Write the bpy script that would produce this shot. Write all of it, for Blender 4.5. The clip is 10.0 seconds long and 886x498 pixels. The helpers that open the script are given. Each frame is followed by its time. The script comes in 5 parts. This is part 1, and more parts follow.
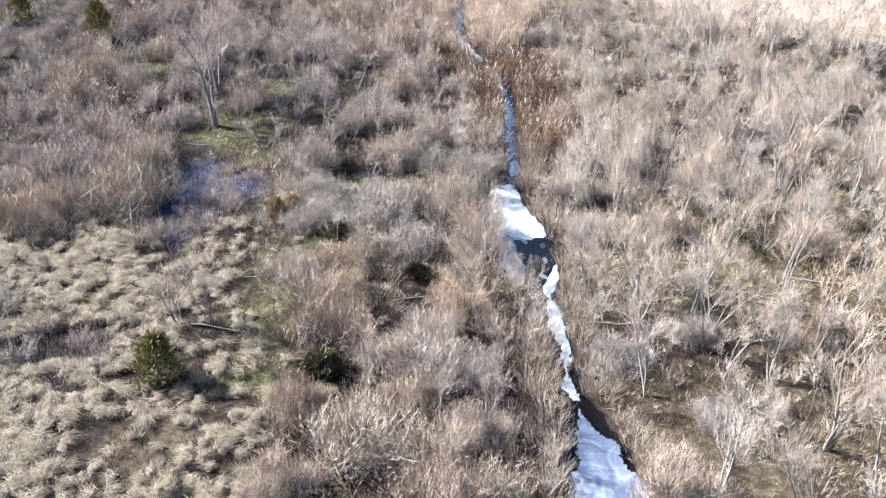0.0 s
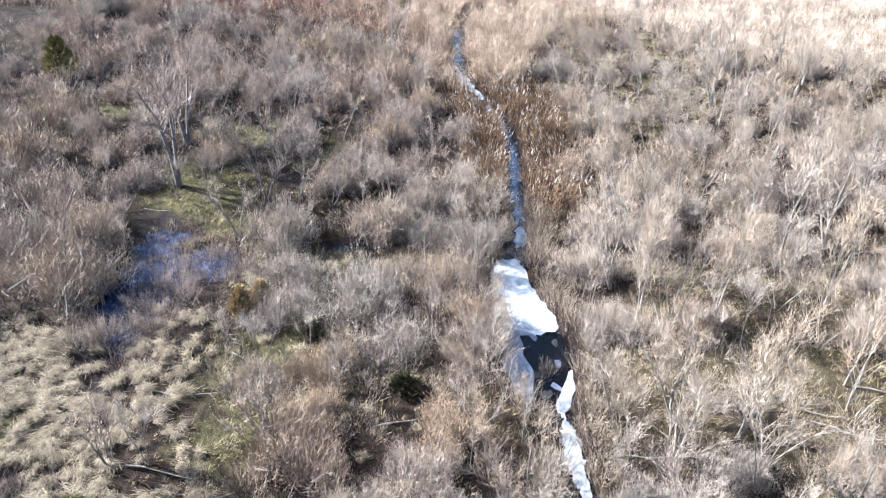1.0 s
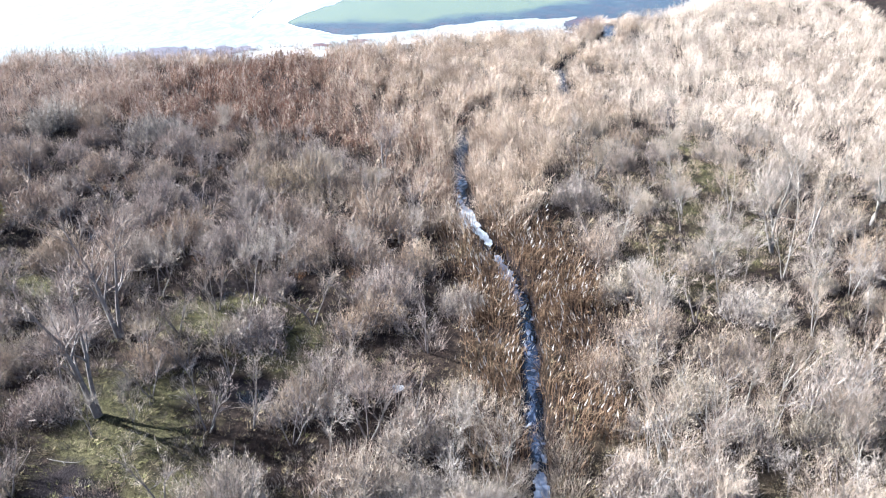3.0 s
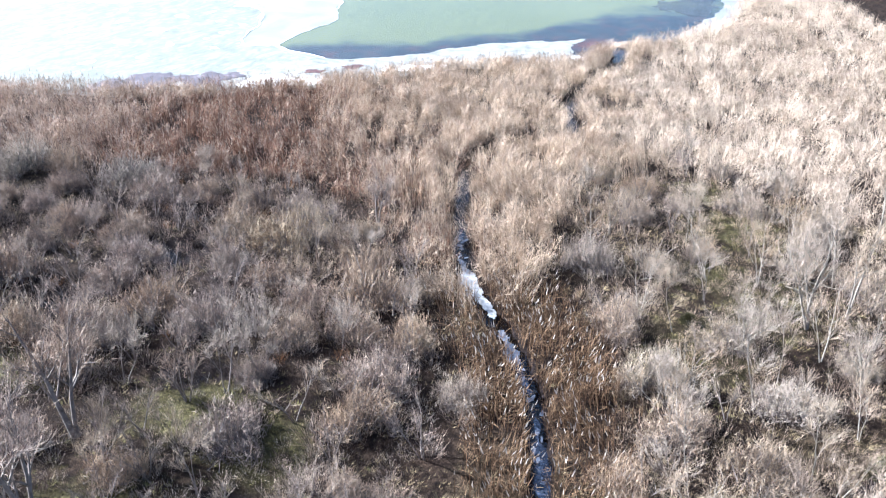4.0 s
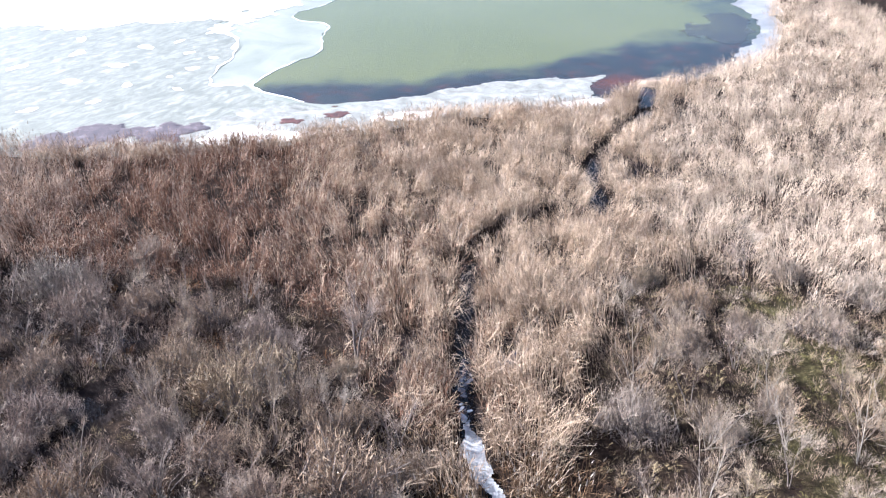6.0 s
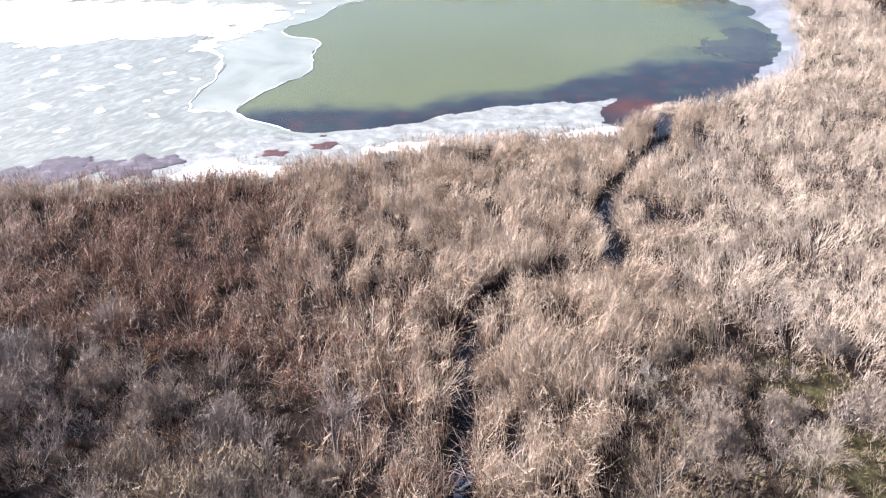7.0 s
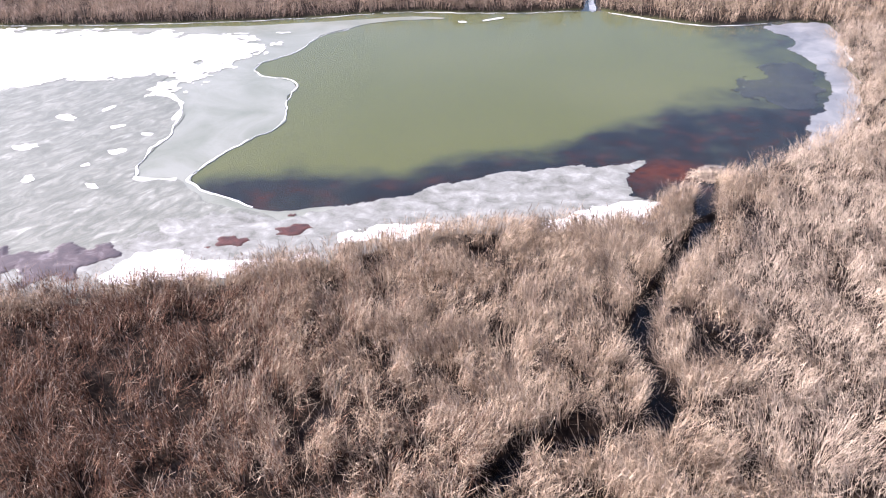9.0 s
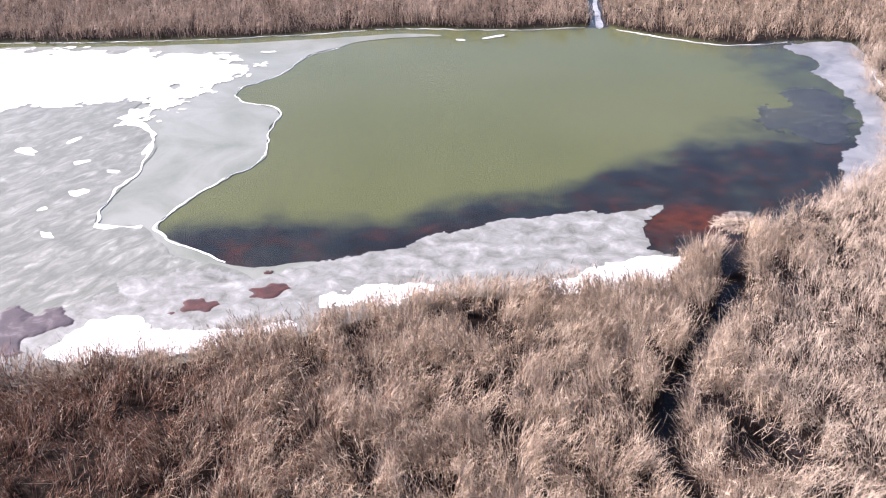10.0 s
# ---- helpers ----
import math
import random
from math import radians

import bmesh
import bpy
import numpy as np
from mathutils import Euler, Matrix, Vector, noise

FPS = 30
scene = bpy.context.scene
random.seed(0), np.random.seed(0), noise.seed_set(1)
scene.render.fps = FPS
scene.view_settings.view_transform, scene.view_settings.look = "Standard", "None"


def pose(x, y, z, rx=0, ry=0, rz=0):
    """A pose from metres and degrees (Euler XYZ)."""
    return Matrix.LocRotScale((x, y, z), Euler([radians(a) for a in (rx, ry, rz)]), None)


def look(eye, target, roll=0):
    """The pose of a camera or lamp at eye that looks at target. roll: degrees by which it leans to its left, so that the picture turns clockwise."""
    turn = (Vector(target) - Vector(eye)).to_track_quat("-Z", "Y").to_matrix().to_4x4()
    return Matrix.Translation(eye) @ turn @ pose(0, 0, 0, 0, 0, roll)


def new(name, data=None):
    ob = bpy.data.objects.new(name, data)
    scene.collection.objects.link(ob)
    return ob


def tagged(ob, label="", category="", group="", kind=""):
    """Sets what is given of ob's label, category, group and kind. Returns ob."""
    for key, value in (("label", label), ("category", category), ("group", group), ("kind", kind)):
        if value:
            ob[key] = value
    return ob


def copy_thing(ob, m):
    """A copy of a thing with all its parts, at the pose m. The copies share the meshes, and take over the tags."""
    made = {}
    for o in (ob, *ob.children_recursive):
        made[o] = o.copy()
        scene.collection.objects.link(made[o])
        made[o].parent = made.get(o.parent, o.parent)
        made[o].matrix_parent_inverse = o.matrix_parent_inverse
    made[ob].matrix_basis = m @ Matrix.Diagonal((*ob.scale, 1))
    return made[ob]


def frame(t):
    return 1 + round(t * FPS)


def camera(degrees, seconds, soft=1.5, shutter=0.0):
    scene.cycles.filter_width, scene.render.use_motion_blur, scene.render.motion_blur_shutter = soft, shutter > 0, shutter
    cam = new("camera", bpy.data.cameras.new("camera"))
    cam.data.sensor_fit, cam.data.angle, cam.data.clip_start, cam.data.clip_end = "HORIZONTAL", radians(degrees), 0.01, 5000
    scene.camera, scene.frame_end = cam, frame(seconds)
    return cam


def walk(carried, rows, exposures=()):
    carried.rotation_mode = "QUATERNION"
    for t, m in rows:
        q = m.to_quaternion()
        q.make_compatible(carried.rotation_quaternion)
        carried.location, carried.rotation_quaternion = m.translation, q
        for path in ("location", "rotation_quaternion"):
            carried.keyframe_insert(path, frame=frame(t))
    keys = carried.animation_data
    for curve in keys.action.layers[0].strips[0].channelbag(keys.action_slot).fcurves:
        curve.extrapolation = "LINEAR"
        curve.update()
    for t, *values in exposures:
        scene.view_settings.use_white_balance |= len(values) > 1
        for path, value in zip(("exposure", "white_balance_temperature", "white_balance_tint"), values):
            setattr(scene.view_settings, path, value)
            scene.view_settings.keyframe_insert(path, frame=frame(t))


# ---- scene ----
# the drone's camera and its flight over the marsh
cam = camera(51.4, 10.0, soft=1.2)
PATH = [
    (0, (-1.447, -10.416, 31.256), (-1.438, -8.664, 30.293), 2.4),
    (0.5, (-1.21, -4.6, 31.295), (-1.206, -2.848, 30.329), 2.1),
    (1, (-0.957, 1.362, 31.533), (-0.958, 3.116, 30.571), 1.9),
    (1.5, (-0.656, 7.135, 32.026), (-0.666, 8.896, 31.079), 1.5),
    (2, (-0.206, 12.564, 32.906), (-0.232, 14.332, 31.971), 0.7),
    (2.5, (0.061, 17.605, 34.065), (0.025, 19.376, 33.137), 0.0),
    (3, (0.32, 22.39, 35.249), (0.275, 24.163, 34.325), -0.3),
    (4.5, (0.18, 36.507, 37.304), (0.132, 38.274, 36.368), -0.1),
    (5, (0.086, 41.769, 37.589), (0.038, 43.533, 36.646), -0.2),
    (5.5, (0.107, 47.258, 37.742), (0.057, 49.019, 36.794), -0.4),
    (7, (0.534, 62.759, 37.707), (0.473, 64.516, 36.753), -0.7),
    (7.5, (0.573, 67.854, 37.691), (0.51, 69.61, 36.736), -0.7),
    (8, (0.61, 72.888, 37.673), (0.545, 74.644, 36.717), -0.9),
    (8.5, (0.629, 77.966, 37.692), (0.564, 79.72, 36.734), -0.9),
    (9, (0.562, 83.303, 37.745), (0.498, 85.055, 36.783), -1.0),
    (9.5, (0.531, 88.636, 37.797), (0.469, 90.387, 36.833), -0.9),
    (10, (0.488, 93.94, 37.833), (0.428, 95.69, 36.867), -0.9),
]
walk(cam, [(t, look(eye, target, roll)) for t, eye, target, roll in PATH], exposures=[(0.0, 3.05, 5470, 8), (2.0, 3.06, 5380, 7), (3.0, 3.0, 5330, 7), (5.5, 2.65, 5550, 12), (7.5, 2.34, 5850, 17), (9.0, 2.12, 5990, 23), (10.0, 2.02, 6010, 24)])

# low winter sun from the left, a little ahead of the flight
SUN_AZ, SUN_EL = -72.0, 32.0
world = bpy.data.worlds.new("world")
scene.world = world
world.use_nodes = True
wn = world.node_tree.nodes
sky = wn.new("ShaderNodeTexSky")
sky.sky_type = "NISHITA"
sky.sun_disc = False
sky.sun_elevation, sky.sun_rotation = radians(SUN_EL), radians(SUN_AZ)
sky.dust_density = 2.2
wn["Background"].inputs["Strength"].default_value = 0.05
world.node_tree.links.new(sky.outputs["Color"], wn["Background"].inputs["Color"])
sun = new("sun", bpy.data.lights.new("sun", "SUN"))
sun.data.energy, sun.data.angle, sun.data.color = 5.0, radians(0.53), (1.0, 0.955, 0.89)
to_sun = Vector((math.sin(radians(SUN_AZ)) * math.cos(radians(SUN_EL)), math.cos(radians(SUN_AZ)) * math.cos(radians(SUN_EL)), math.sin(radians(SUN_EL))))
sun.matrix_world = look(to_sun * 120, (0, 0, 0))


# ---- materials ----
class Mat:
    """A node material with short ways to add and link nodes."""

    def __init__(self, name):
        self.m = bpy.data.materials.new(name)
        self.m.use_nodes = True
        self.t = self.m.node_tree
        self.b = self.t.nodes["Principled BSDF"]
        self.out = self.t.nodes["Material Output"]

    def node(self, kind, links=(), operation="", data_type="", blend_type="", attribute_name=""):
        n = self.t.nodes.new(kind)
        if operation:
            n.operation = operation
        if data_type:
            n.data_type = data_type
        if blend_type:
            n.blend_type = blend_type
        if attribute_name:
            n.attribute_name = attribute_name
        for key, src in links:
            if hasattr(src, "is_linked"):
                self.t.links.new(src, n.inputs[key])
            else:
                n.inputs[key].default_value = src
        return n

    def place(self):
        return self.node("ShaderNodeNewGeometry").outputs["Position"]

    def noise(self, scale, detail=4.0, rough=0.6, vec=None, warp=0.0):
        return self.node("ShaderNodeTexNoise", [("Vector", vec or self.place()), ("Scale", scale), ("Detail", detail), ("Roughness", rough), ("Distortion", warp)]).outputs["Fac"]

    def ramp(self, fac, stops):
        n = self.node("ShaderNodeValToRGB", [("Fac", fac)])
        e = n.color_ramp.elements
        while len(e) < len(stops):
            e.new(0.5)
        for el, (p, c) in zip(e, stops):
            el.position, el.color = p, (*c, 1)
        return n.outputs["Color"]

    def level(self, fac, lo, hi):
        n = self.node("ShaderNodeMapRange", [("Value", fac), ("From Min", lo), ("From Max", hi)])
        return n.outputs["Result"]

    def mix(self, fac, a, b, blend="MIX"):
        n = self.node("ShaderNodeMix", data_type="RGBA", blend_type=blend)
        for key, v in ((0, fac), (6, a), (7, b)):
            if hasattr(v, "is_linked"):
                self.t.links.new(v, n.inputs[key])
            else:
                n.inputs[key].default_value = v if key == 0 else (*v, 1)
        return n.outputs[2]

    def math(self, op, a, b):
        return self.node("ShaderNodeMath", [(0, a), (1, b)], operation=op).outputs[0]

    def island(self):
        return self.node("ShaderNodeNewGeometry").outputs["Random Per Island"]

    def attr(self, name):
        n = self.node("ShaderNodeAttribute", attribute_name=name)
        return self.node("ShaderNodeSeparateColor", [("Color", n.outputs["Color"])])

    def finish(self, colour, rough=0.8, bump=None, strength=0.4, dist=0.05, spec=0.3):
        if hasattr(colour, "is_linked"):
            self.t.links.new(colour, self.b.inputs["Base Color"])
        else:
            self.b.inputs["Base Color"].default_value = (*colour, 1)
        if hasattr(rough, "is_linked"):
            self.t.links.new(rough, self.b.inputs["Roughness"])
        else:
            self.b.inputs["Roughness"].default_value = rough
        self.b.inputs["Specular IOR Level"].default_value = spec
        if bump is not None:
            n = self.node("ShaderNodeBump", [("Height", bump), ("Strength", strength), ("Distance", dist)])
            self.t.links.new(n.outputs["Normal"], self.b.inputs["Normal"])
        return self.m

    def thin(self, colour, share):
        """Dry thin leaf: part of the light passes through it."""
        tr = self.node("ShaderNodeBsdfTranslucent", [("Color", colour)])
        mx = self.node("ShaderNodeMixShader", [("Fac", share), (1, self.b.outputs["BSDF"]), (2, tr.outputs["BSDF"])])
        self.t.links.new(mx.outputs["Shader"], self.out.inputs["Surface"])
        return self.m


def dry_plant(name, pale, mid, dark, patch=0.07, share=0.12, rough=0.75, clump=0.8, each=False):
    """Dead stems or blades: pale to dark from piece to piece, from clump to clump and in drifts over the ground."""
    k = Mat(name)
    drift = k.level(k.noise(patch, 3.0), 0.35, 0.65)
    one = k.ramp(k.island(), [(0.0, dark), (0.4, mid), (1.0, pale)])
    col = k.mix(k.math("MULTIPLY", drift, 0.35), one, mid)
    tuft = k.ramp(k.noise(clump, 3.0, 0.6), [(0.34, (0.62, 0.58, 0.58)), (0.62, (1.12, 1.1, 1.08))])
    col = k.mix(1.0, col, tuft, "MULTIPLY")
    if each:
        own = k.node("ShaderNodeObjectInfo").outputs["Random"]
        col = k.mix(1.0, col, k.ramp(own, [(0.0, (0.74, 0.70, 0.68)), (0.3, (1.06, 1.0, 0.90)), (0.65, (1.0, 1.0, 1.03)), (1.0, (1.07, 1.06, 1.04))]), "MULTIPLY")
    k.finish(col, rough, spec=0.1)
    return k.thin(col, share) if share else k.m


def bark(name, pale, dark):
    k = Mat(name)
    n = k.noise(3.0, 5.0, 0.7)
    col = k.ramp(n, [(0.3, dark), (0.62, pale)])
    return k.finish(col, 0.85, k.noise(30.0, 4.0), 0.5, 0.02)


M_REED = dry_plant("dry_reed", (0.531, 0.431, 0.327), (0.362, 0.275, 0.197), (0.116, 0.0796, 0.0569), share=0.12)
M_REED_RUST = dry_plant("rusty_shaded_reed", (0.247, 0.144, 0.0928), (0.115, 0.0596, 0.0379), (0.0259, 0.0128, 0.00936))
M_REED_PALE = dry_plant("lodged_reed", (0.386, 0.326, 0.259), (0.433, 0.352, 0.274), (0.389, 0.305, 0.23), share=0.15)
M_REED_FAR = dry_plant("hazy_grey_reed", (0.457, 0.362, 0.289), (0.332, 0.25, 0.192), (0.133, 0.0889, 0.0674))
M_PLUME = dry_plant("reed_plume", (0.29, 0.246, 0.209), (0.221, 0.18, 0.148), (0.137, 0.104, 0.0837), share=0.15)
M_CATTAIL = dry_plant("cattail_leaf", (0.178, 0.12, 0.0708), (0.11, 0.0678, 0.038), (0.0311, 0.0179, 0.0111))
M_FLUFF = dry_plant("seed_fluff", (0.33, 0.306, 0.282), (0.298, 0.267, 0.235), (0.235, 0.196, 0.165), share=0.2)
M_TUSSOCK = dry_plant("tussock_straw", (0.259, 0.216, 0.146), (0.151, 0.122, 0.082), (0.0409, 0.0307, 0.0246), patch=0.15, clump=1.4)
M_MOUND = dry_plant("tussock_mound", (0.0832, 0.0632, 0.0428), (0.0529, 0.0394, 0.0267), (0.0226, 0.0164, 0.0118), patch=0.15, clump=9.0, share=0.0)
M_GRASS = dry_plant("dry_grass", (0.254, 0.205, 0.12), (0.149, 0.118, 0.0681), (0.0448, 0.0345, 0.0217), patch=0.12)
M_GREEN = dry_plant("green_grass", (0.169, 0.149, 0.0613), (0.0965, 0.0888, 0.0333), (0.0241, 0.0238, 0.0107), patch=0.2)
M_TWIG = dry_plant("grey_twigs", (0.304, 0.26, 0.219), (0.291, 0.243, 0.198), (0.207, 0.17, 0.134), share=0.0, each=True)
M_TWIG_WARM = dry_plant("straw_twigs", (0.291, 0.255, 0.216), (0.276, 0.236, 0.195), (0.215, 0.18, 0.149), share=0.0, each=True)
M_TWIG_OLIVE = dry_plant("olive_tan_twigs", (0.371, 0.323, 0.253), (0.287, 0.24, 0.182), (0.174, 0.141, 0.106), share=0.0, each=True)
M_TWIG_TAN = dry_plant("tan_twigs", (0.329, 0.269, 0.209), (0.289, 0.225, 0.169), (0.183, 0.136, 0.099), share=0.0, each=True)
M_TWIG_COOL = dry_plant("bluish_grey_twigs", (0.42, 0.395, 0.36), (0.3, 0.28, 0.255), (0.13, 0.118, 0.108), share=0.0, each=True)
M_TWIG_RED = dry_plant("reddish_twigs", (0.397, 0.337, 0.283), (0.258, 0.206, 0.176), (0.0893, 0.0684, 0.0604), share=0.0, each=True)
# Nearly black stems whose colour carries the shade between shrubs.
M_UNDER_SHADE = dry_plant("undergrowth_shade", (0.0525, 0.035, 0.028), (0.0238, 0.0175, 0.0161), (0.014, 0.0105, 0.0098), share=0.0)
M_BARK_PALE = bark("pale_bark", (0.194, 0.17, 0.144), (0.078, 0.0648, 0.0539))
M_BARK_BLEACHED = bark("bleached_bark", (0.274, 0.244, 0.214), (0.137, 0.116, 0.0981))
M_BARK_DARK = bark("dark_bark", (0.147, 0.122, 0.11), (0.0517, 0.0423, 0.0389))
M_JUNIPER = dry_plant("juniper_scales", (0.191, 0.15, 0.0501), (0.0955, 0.0837, 0.0273), (0.0273, 0.0273, 0.0109), share=0.1)
M_BRACKEN = dry_plant("dead_bracken", (0.276, 0.15, 0.06), (0.18, 0.087, 0.0348), (0.072, 0.0348, 0.018))
M_BRAMBLE_SHADE = dry_plant("shade_dark_bramble", (0.098, 0.091, 0.042), (0.0455, 0.0434, 0.021), (0.014, 0.014, 0.0084), share=0.1)
M_GOLD = dry_plant("withered_gold_leaves", (0.323, 0.238, 0.116), (0.213, 0.154, 0.0769), (0.0966, 0.0711, 0.039))


def ground_material():
    k = Mat("marsh_ground")
    c = k.attr("cover")
    moss, mud, straw = c.outputs[0], c.outputs[1], c.outputs[2]
    lb = k.attr("lakebed")
    fine = k.noise(1.5, 9.0, 0.74)
    # Base ramp is kept near black to paint shade among shrubs and reeds.
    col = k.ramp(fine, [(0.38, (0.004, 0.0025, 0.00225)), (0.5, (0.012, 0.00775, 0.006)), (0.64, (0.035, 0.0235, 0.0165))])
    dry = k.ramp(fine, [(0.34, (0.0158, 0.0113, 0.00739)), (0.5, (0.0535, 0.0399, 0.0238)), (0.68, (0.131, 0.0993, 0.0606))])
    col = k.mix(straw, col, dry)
    grn = k.ramp(k.noise(1.49, 9.1, 0.84), [(0.40, (0.008, 0.0066, 0.004)), (0.53, (0.043, 0.037, 0.0165)), (0.70, (0.125, 0.105, 0.052))])
    col = k.mix(k.level(k.math("ADD", moss, k.math("MULTIPLY", k.math("SUBTRACT", k.noise(0.7, 5.0), 0.5), 1.2)), 0.3, 0.75), col, grn)
    wet = k.ramp(k.noise(1.6, 5.0), [(0.3, (0.006, 0.0045, 0.005)), (0.7, (0.022, 0.016, 0.015))])
    col = k.mix(k.level(k.math("ADD", mud, k.math("MULTIPLY", k.math("SUBTRACT", k.noise(1.3, 5.0), 0.5), 0.8)), 0.3, 0.7), col, wet)
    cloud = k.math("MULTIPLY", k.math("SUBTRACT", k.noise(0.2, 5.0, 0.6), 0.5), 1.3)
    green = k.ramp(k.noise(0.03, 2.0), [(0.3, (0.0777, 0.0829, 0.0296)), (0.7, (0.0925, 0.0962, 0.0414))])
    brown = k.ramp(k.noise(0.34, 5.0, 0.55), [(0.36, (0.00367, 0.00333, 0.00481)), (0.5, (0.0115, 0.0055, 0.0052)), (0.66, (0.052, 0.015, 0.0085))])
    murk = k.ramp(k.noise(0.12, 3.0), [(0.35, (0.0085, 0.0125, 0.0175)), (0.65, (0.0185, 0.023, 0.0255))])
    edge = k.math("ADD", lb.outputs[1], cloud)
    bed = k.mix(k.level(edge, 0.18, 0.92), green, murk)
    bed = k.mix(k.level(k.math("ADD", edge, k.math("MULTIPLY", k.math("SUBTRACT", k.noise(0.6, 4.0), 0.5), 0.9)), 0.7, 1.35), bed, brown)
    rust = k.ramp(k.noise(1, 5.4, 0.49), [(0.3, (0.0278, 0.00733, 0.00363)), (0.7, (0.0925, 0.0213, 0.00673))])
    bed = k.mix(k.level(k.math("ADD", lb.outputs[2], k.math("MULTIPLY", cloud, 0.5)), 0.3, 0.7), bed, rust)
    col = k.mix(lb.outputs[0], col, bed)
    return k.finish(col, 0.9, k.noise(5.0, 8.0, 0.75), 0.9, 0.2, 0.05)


def water_material(name, tint, rough, wave):
    k = Mat(name)
    bump = k.node("ShaderNodeBump", [("Height", k.noise(wave, 3.0)), ("Strength", 0.04), ("Distance", 0.05)])
    clear = k.node("ShaderNodeBsdfTransparent", [("Color", (*tint, 1))])
    gloss = k.node("ShaderNodeBsdfGlossy", [("Roughness", rough), ("Normal", bump.outputs["Normal"])])
    face = k.node("ShaderNodeLayerWeight", [("Blend", 0.5), ("Normal", bump.outputs["Normal"])]).outputs["Facing"]
    fr = k.math("ADD", k.math("MULTIPLY", k.math("POWER", face, 5.0), 0.96), 0.02)
    mx = k.node("ShaderNodeMixShader", [("Fac", fr), (1, clear.outputs["BSDF"]), (2, gloss.outputs["BSDF"])])
    k.t.links.new(mx.outputs["Shader"], k.out.inputs["Surface"])
    return k.m


def ice_material(name, stops, scale, stretch=1.0, rough=0.35, warp=0.5, turn=0.0, alpha=1.0, bump_scale=3.0, spec=0.5):
    k = Mat(name)
    rot = k.node("ShaderNodeMapping", [("Vector", k.place()), ("Rotation", (0, 0, radians(-turn)))])
    mp = k.node("ShaderNodeMapping", [("Vector", rot.outputs["Vector"]), ("Scale", (1, stretch, 1))])
    n = k.noise(scale, 7.0, 0.68, mp.outputs["Vector"], warp)
    col = k.ramp(n, stops)
    k.b.inputs["Alpha"].default_value = alpha
    return k.finish(col, rough, k.noise(bump_scale, 6.0, 0.7), 0.35, 0.04, spec)


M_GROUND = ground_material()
M_LAKE = water_material("lake_water", (0.96, 0.97, 0.94), 0.06, 1.2)
M_MARSH = water_material("marsh_water", (0.42, 0.40, 0.38), 0.04, 2.0)
M_ICE_GREY = ice_material("smooth_grey_ice", [(0.3, (0.101, 0.111, 0.0836)), (0.45, (0.136, 0.142, 0.114)), (0.62, (0.182, 0.185, 0.16))], 0.10, 1.0, 0.3, 1.2)
M_ICE_ROUGH = ice_material("frosted_ice", [(0.3, (0.0751, 0.0779, 0.0621)), (0.48, (0.116, 0.119, 0.0986)), (0.60, (0.168, 0.168, 0.145)), (0.74, (0.289, 0.294, 0.262))], 0.36, 2.4, 0.38, 1.1, 58.0)
M_ICE_SHELF = ice_material("crusted_ice", [(0.3, (0.0656, 0.0641, 0.0558)), (0.42, (0.119, 0.119, 0.105)), (0.56, (0.175, 0.175, 0.163)), (0.72, (0.278, 0.278, 0.261))], 0.6, 1.0, 0.5, 0.5, bump_scale=5.0)
M_ICE_THIN = ice_material("thin_grey_ice", [(0.35, (0.0165, 0.0195, 0.027)), (0.55, (0.045, 0.048, 0.0562)), (0.72, (0.0975, 0.099, 0.105))], 0.7, 1.0, 0.3, alpha=0.5)
M_ICE_CORNER = ice_material("bluish_corner_ice", [(0.3, (0.075, 0.0788, 0.0863)), (0.5, (0.135, 0.137, 0.143)), (0.7, (0.225, 0.221, 0.217))], 0.25, 1.0, 0.35, 0.8)
# Dark blue paints the shrubs' shade into the frost.
M_ICE_SHADE = ice_material("shade_blue_frost", [(0.36, (0.0025, 0.0045, 0.012)), (0.5, (0.007, 0.0115, 0.028)), (0.7, (0.042, 0.056, 0.092))], 0.9, 2.5, 0.75, 0.8, 100.0, spec=0.06)
M_ICE_DARK = ice_material("dark_clear_ice", [(0.34, (0.00324, 0.0041, 0.0075)), (0.5, (0.0111, 0.0138, 0.0246)), (0.66, (0.0581, 0.0694, 0.0984))], 1.6, 0.6, 0.12, 1.0)
M_SNOW = ice_material("white_snow_ice", [(0.3, (0.537, 0.523, 0.509)), (0.6, (0.633, 0.619, 0.612))], 1.1, 1.0, 0.6, 0.3)
M_STREAM_ICE = ice_material("stream_ice", [(0.32, (0.112, 0.123, 0.149)), (0.46, (0.216, 0.223, 0.238)), (0.62, (0.439, 0.439, 0.444))], 0.9, 1.0, 0.4, 0.9)
# Bluish ice with the bank's shade and shadow streaks painted into its tone.
M_STREAM_BLUE = ice_material("shade_blue_stream_ice", [(0.32, (0.025, 0.0321, 0.0533)), (0.48, (0.0622, 0.0714, 0.0991)), (0.66, (0.154, 0.164, 0.195))], 1.1, 0.5, 0.35, 0.9)
M_POOL = ice_material("dark_pool_bed", [(0.34, (0.006, 0.006, 0.006)), (0.5, (0.012, 0.011, 0.010)), (0.70, (0.04, 0.035, 0.03))], 1.8, 1.0, 0.6, 0.6)
M_PEAT = ice_material("wet_red_peat", [(0.35, (0.019, 0.00743, 0.00568)), (0.55, (0.0541, 0.0146, 0.00928)), (0.72, (0.0963, 0.0418, 0.0315))], 1.4, 1.0, 0.45, 0.4)
M_PEAT_DARK = ice_material("wet_purple_peat", [(0.35, (0.0315, 0.0233, 0.027)), (0.55, (0.0591, 0.0415, 0.0437)), (0.72, (0.14, 0.12, 0.127))], 0.8, 1.0, 0.4, 0.6)


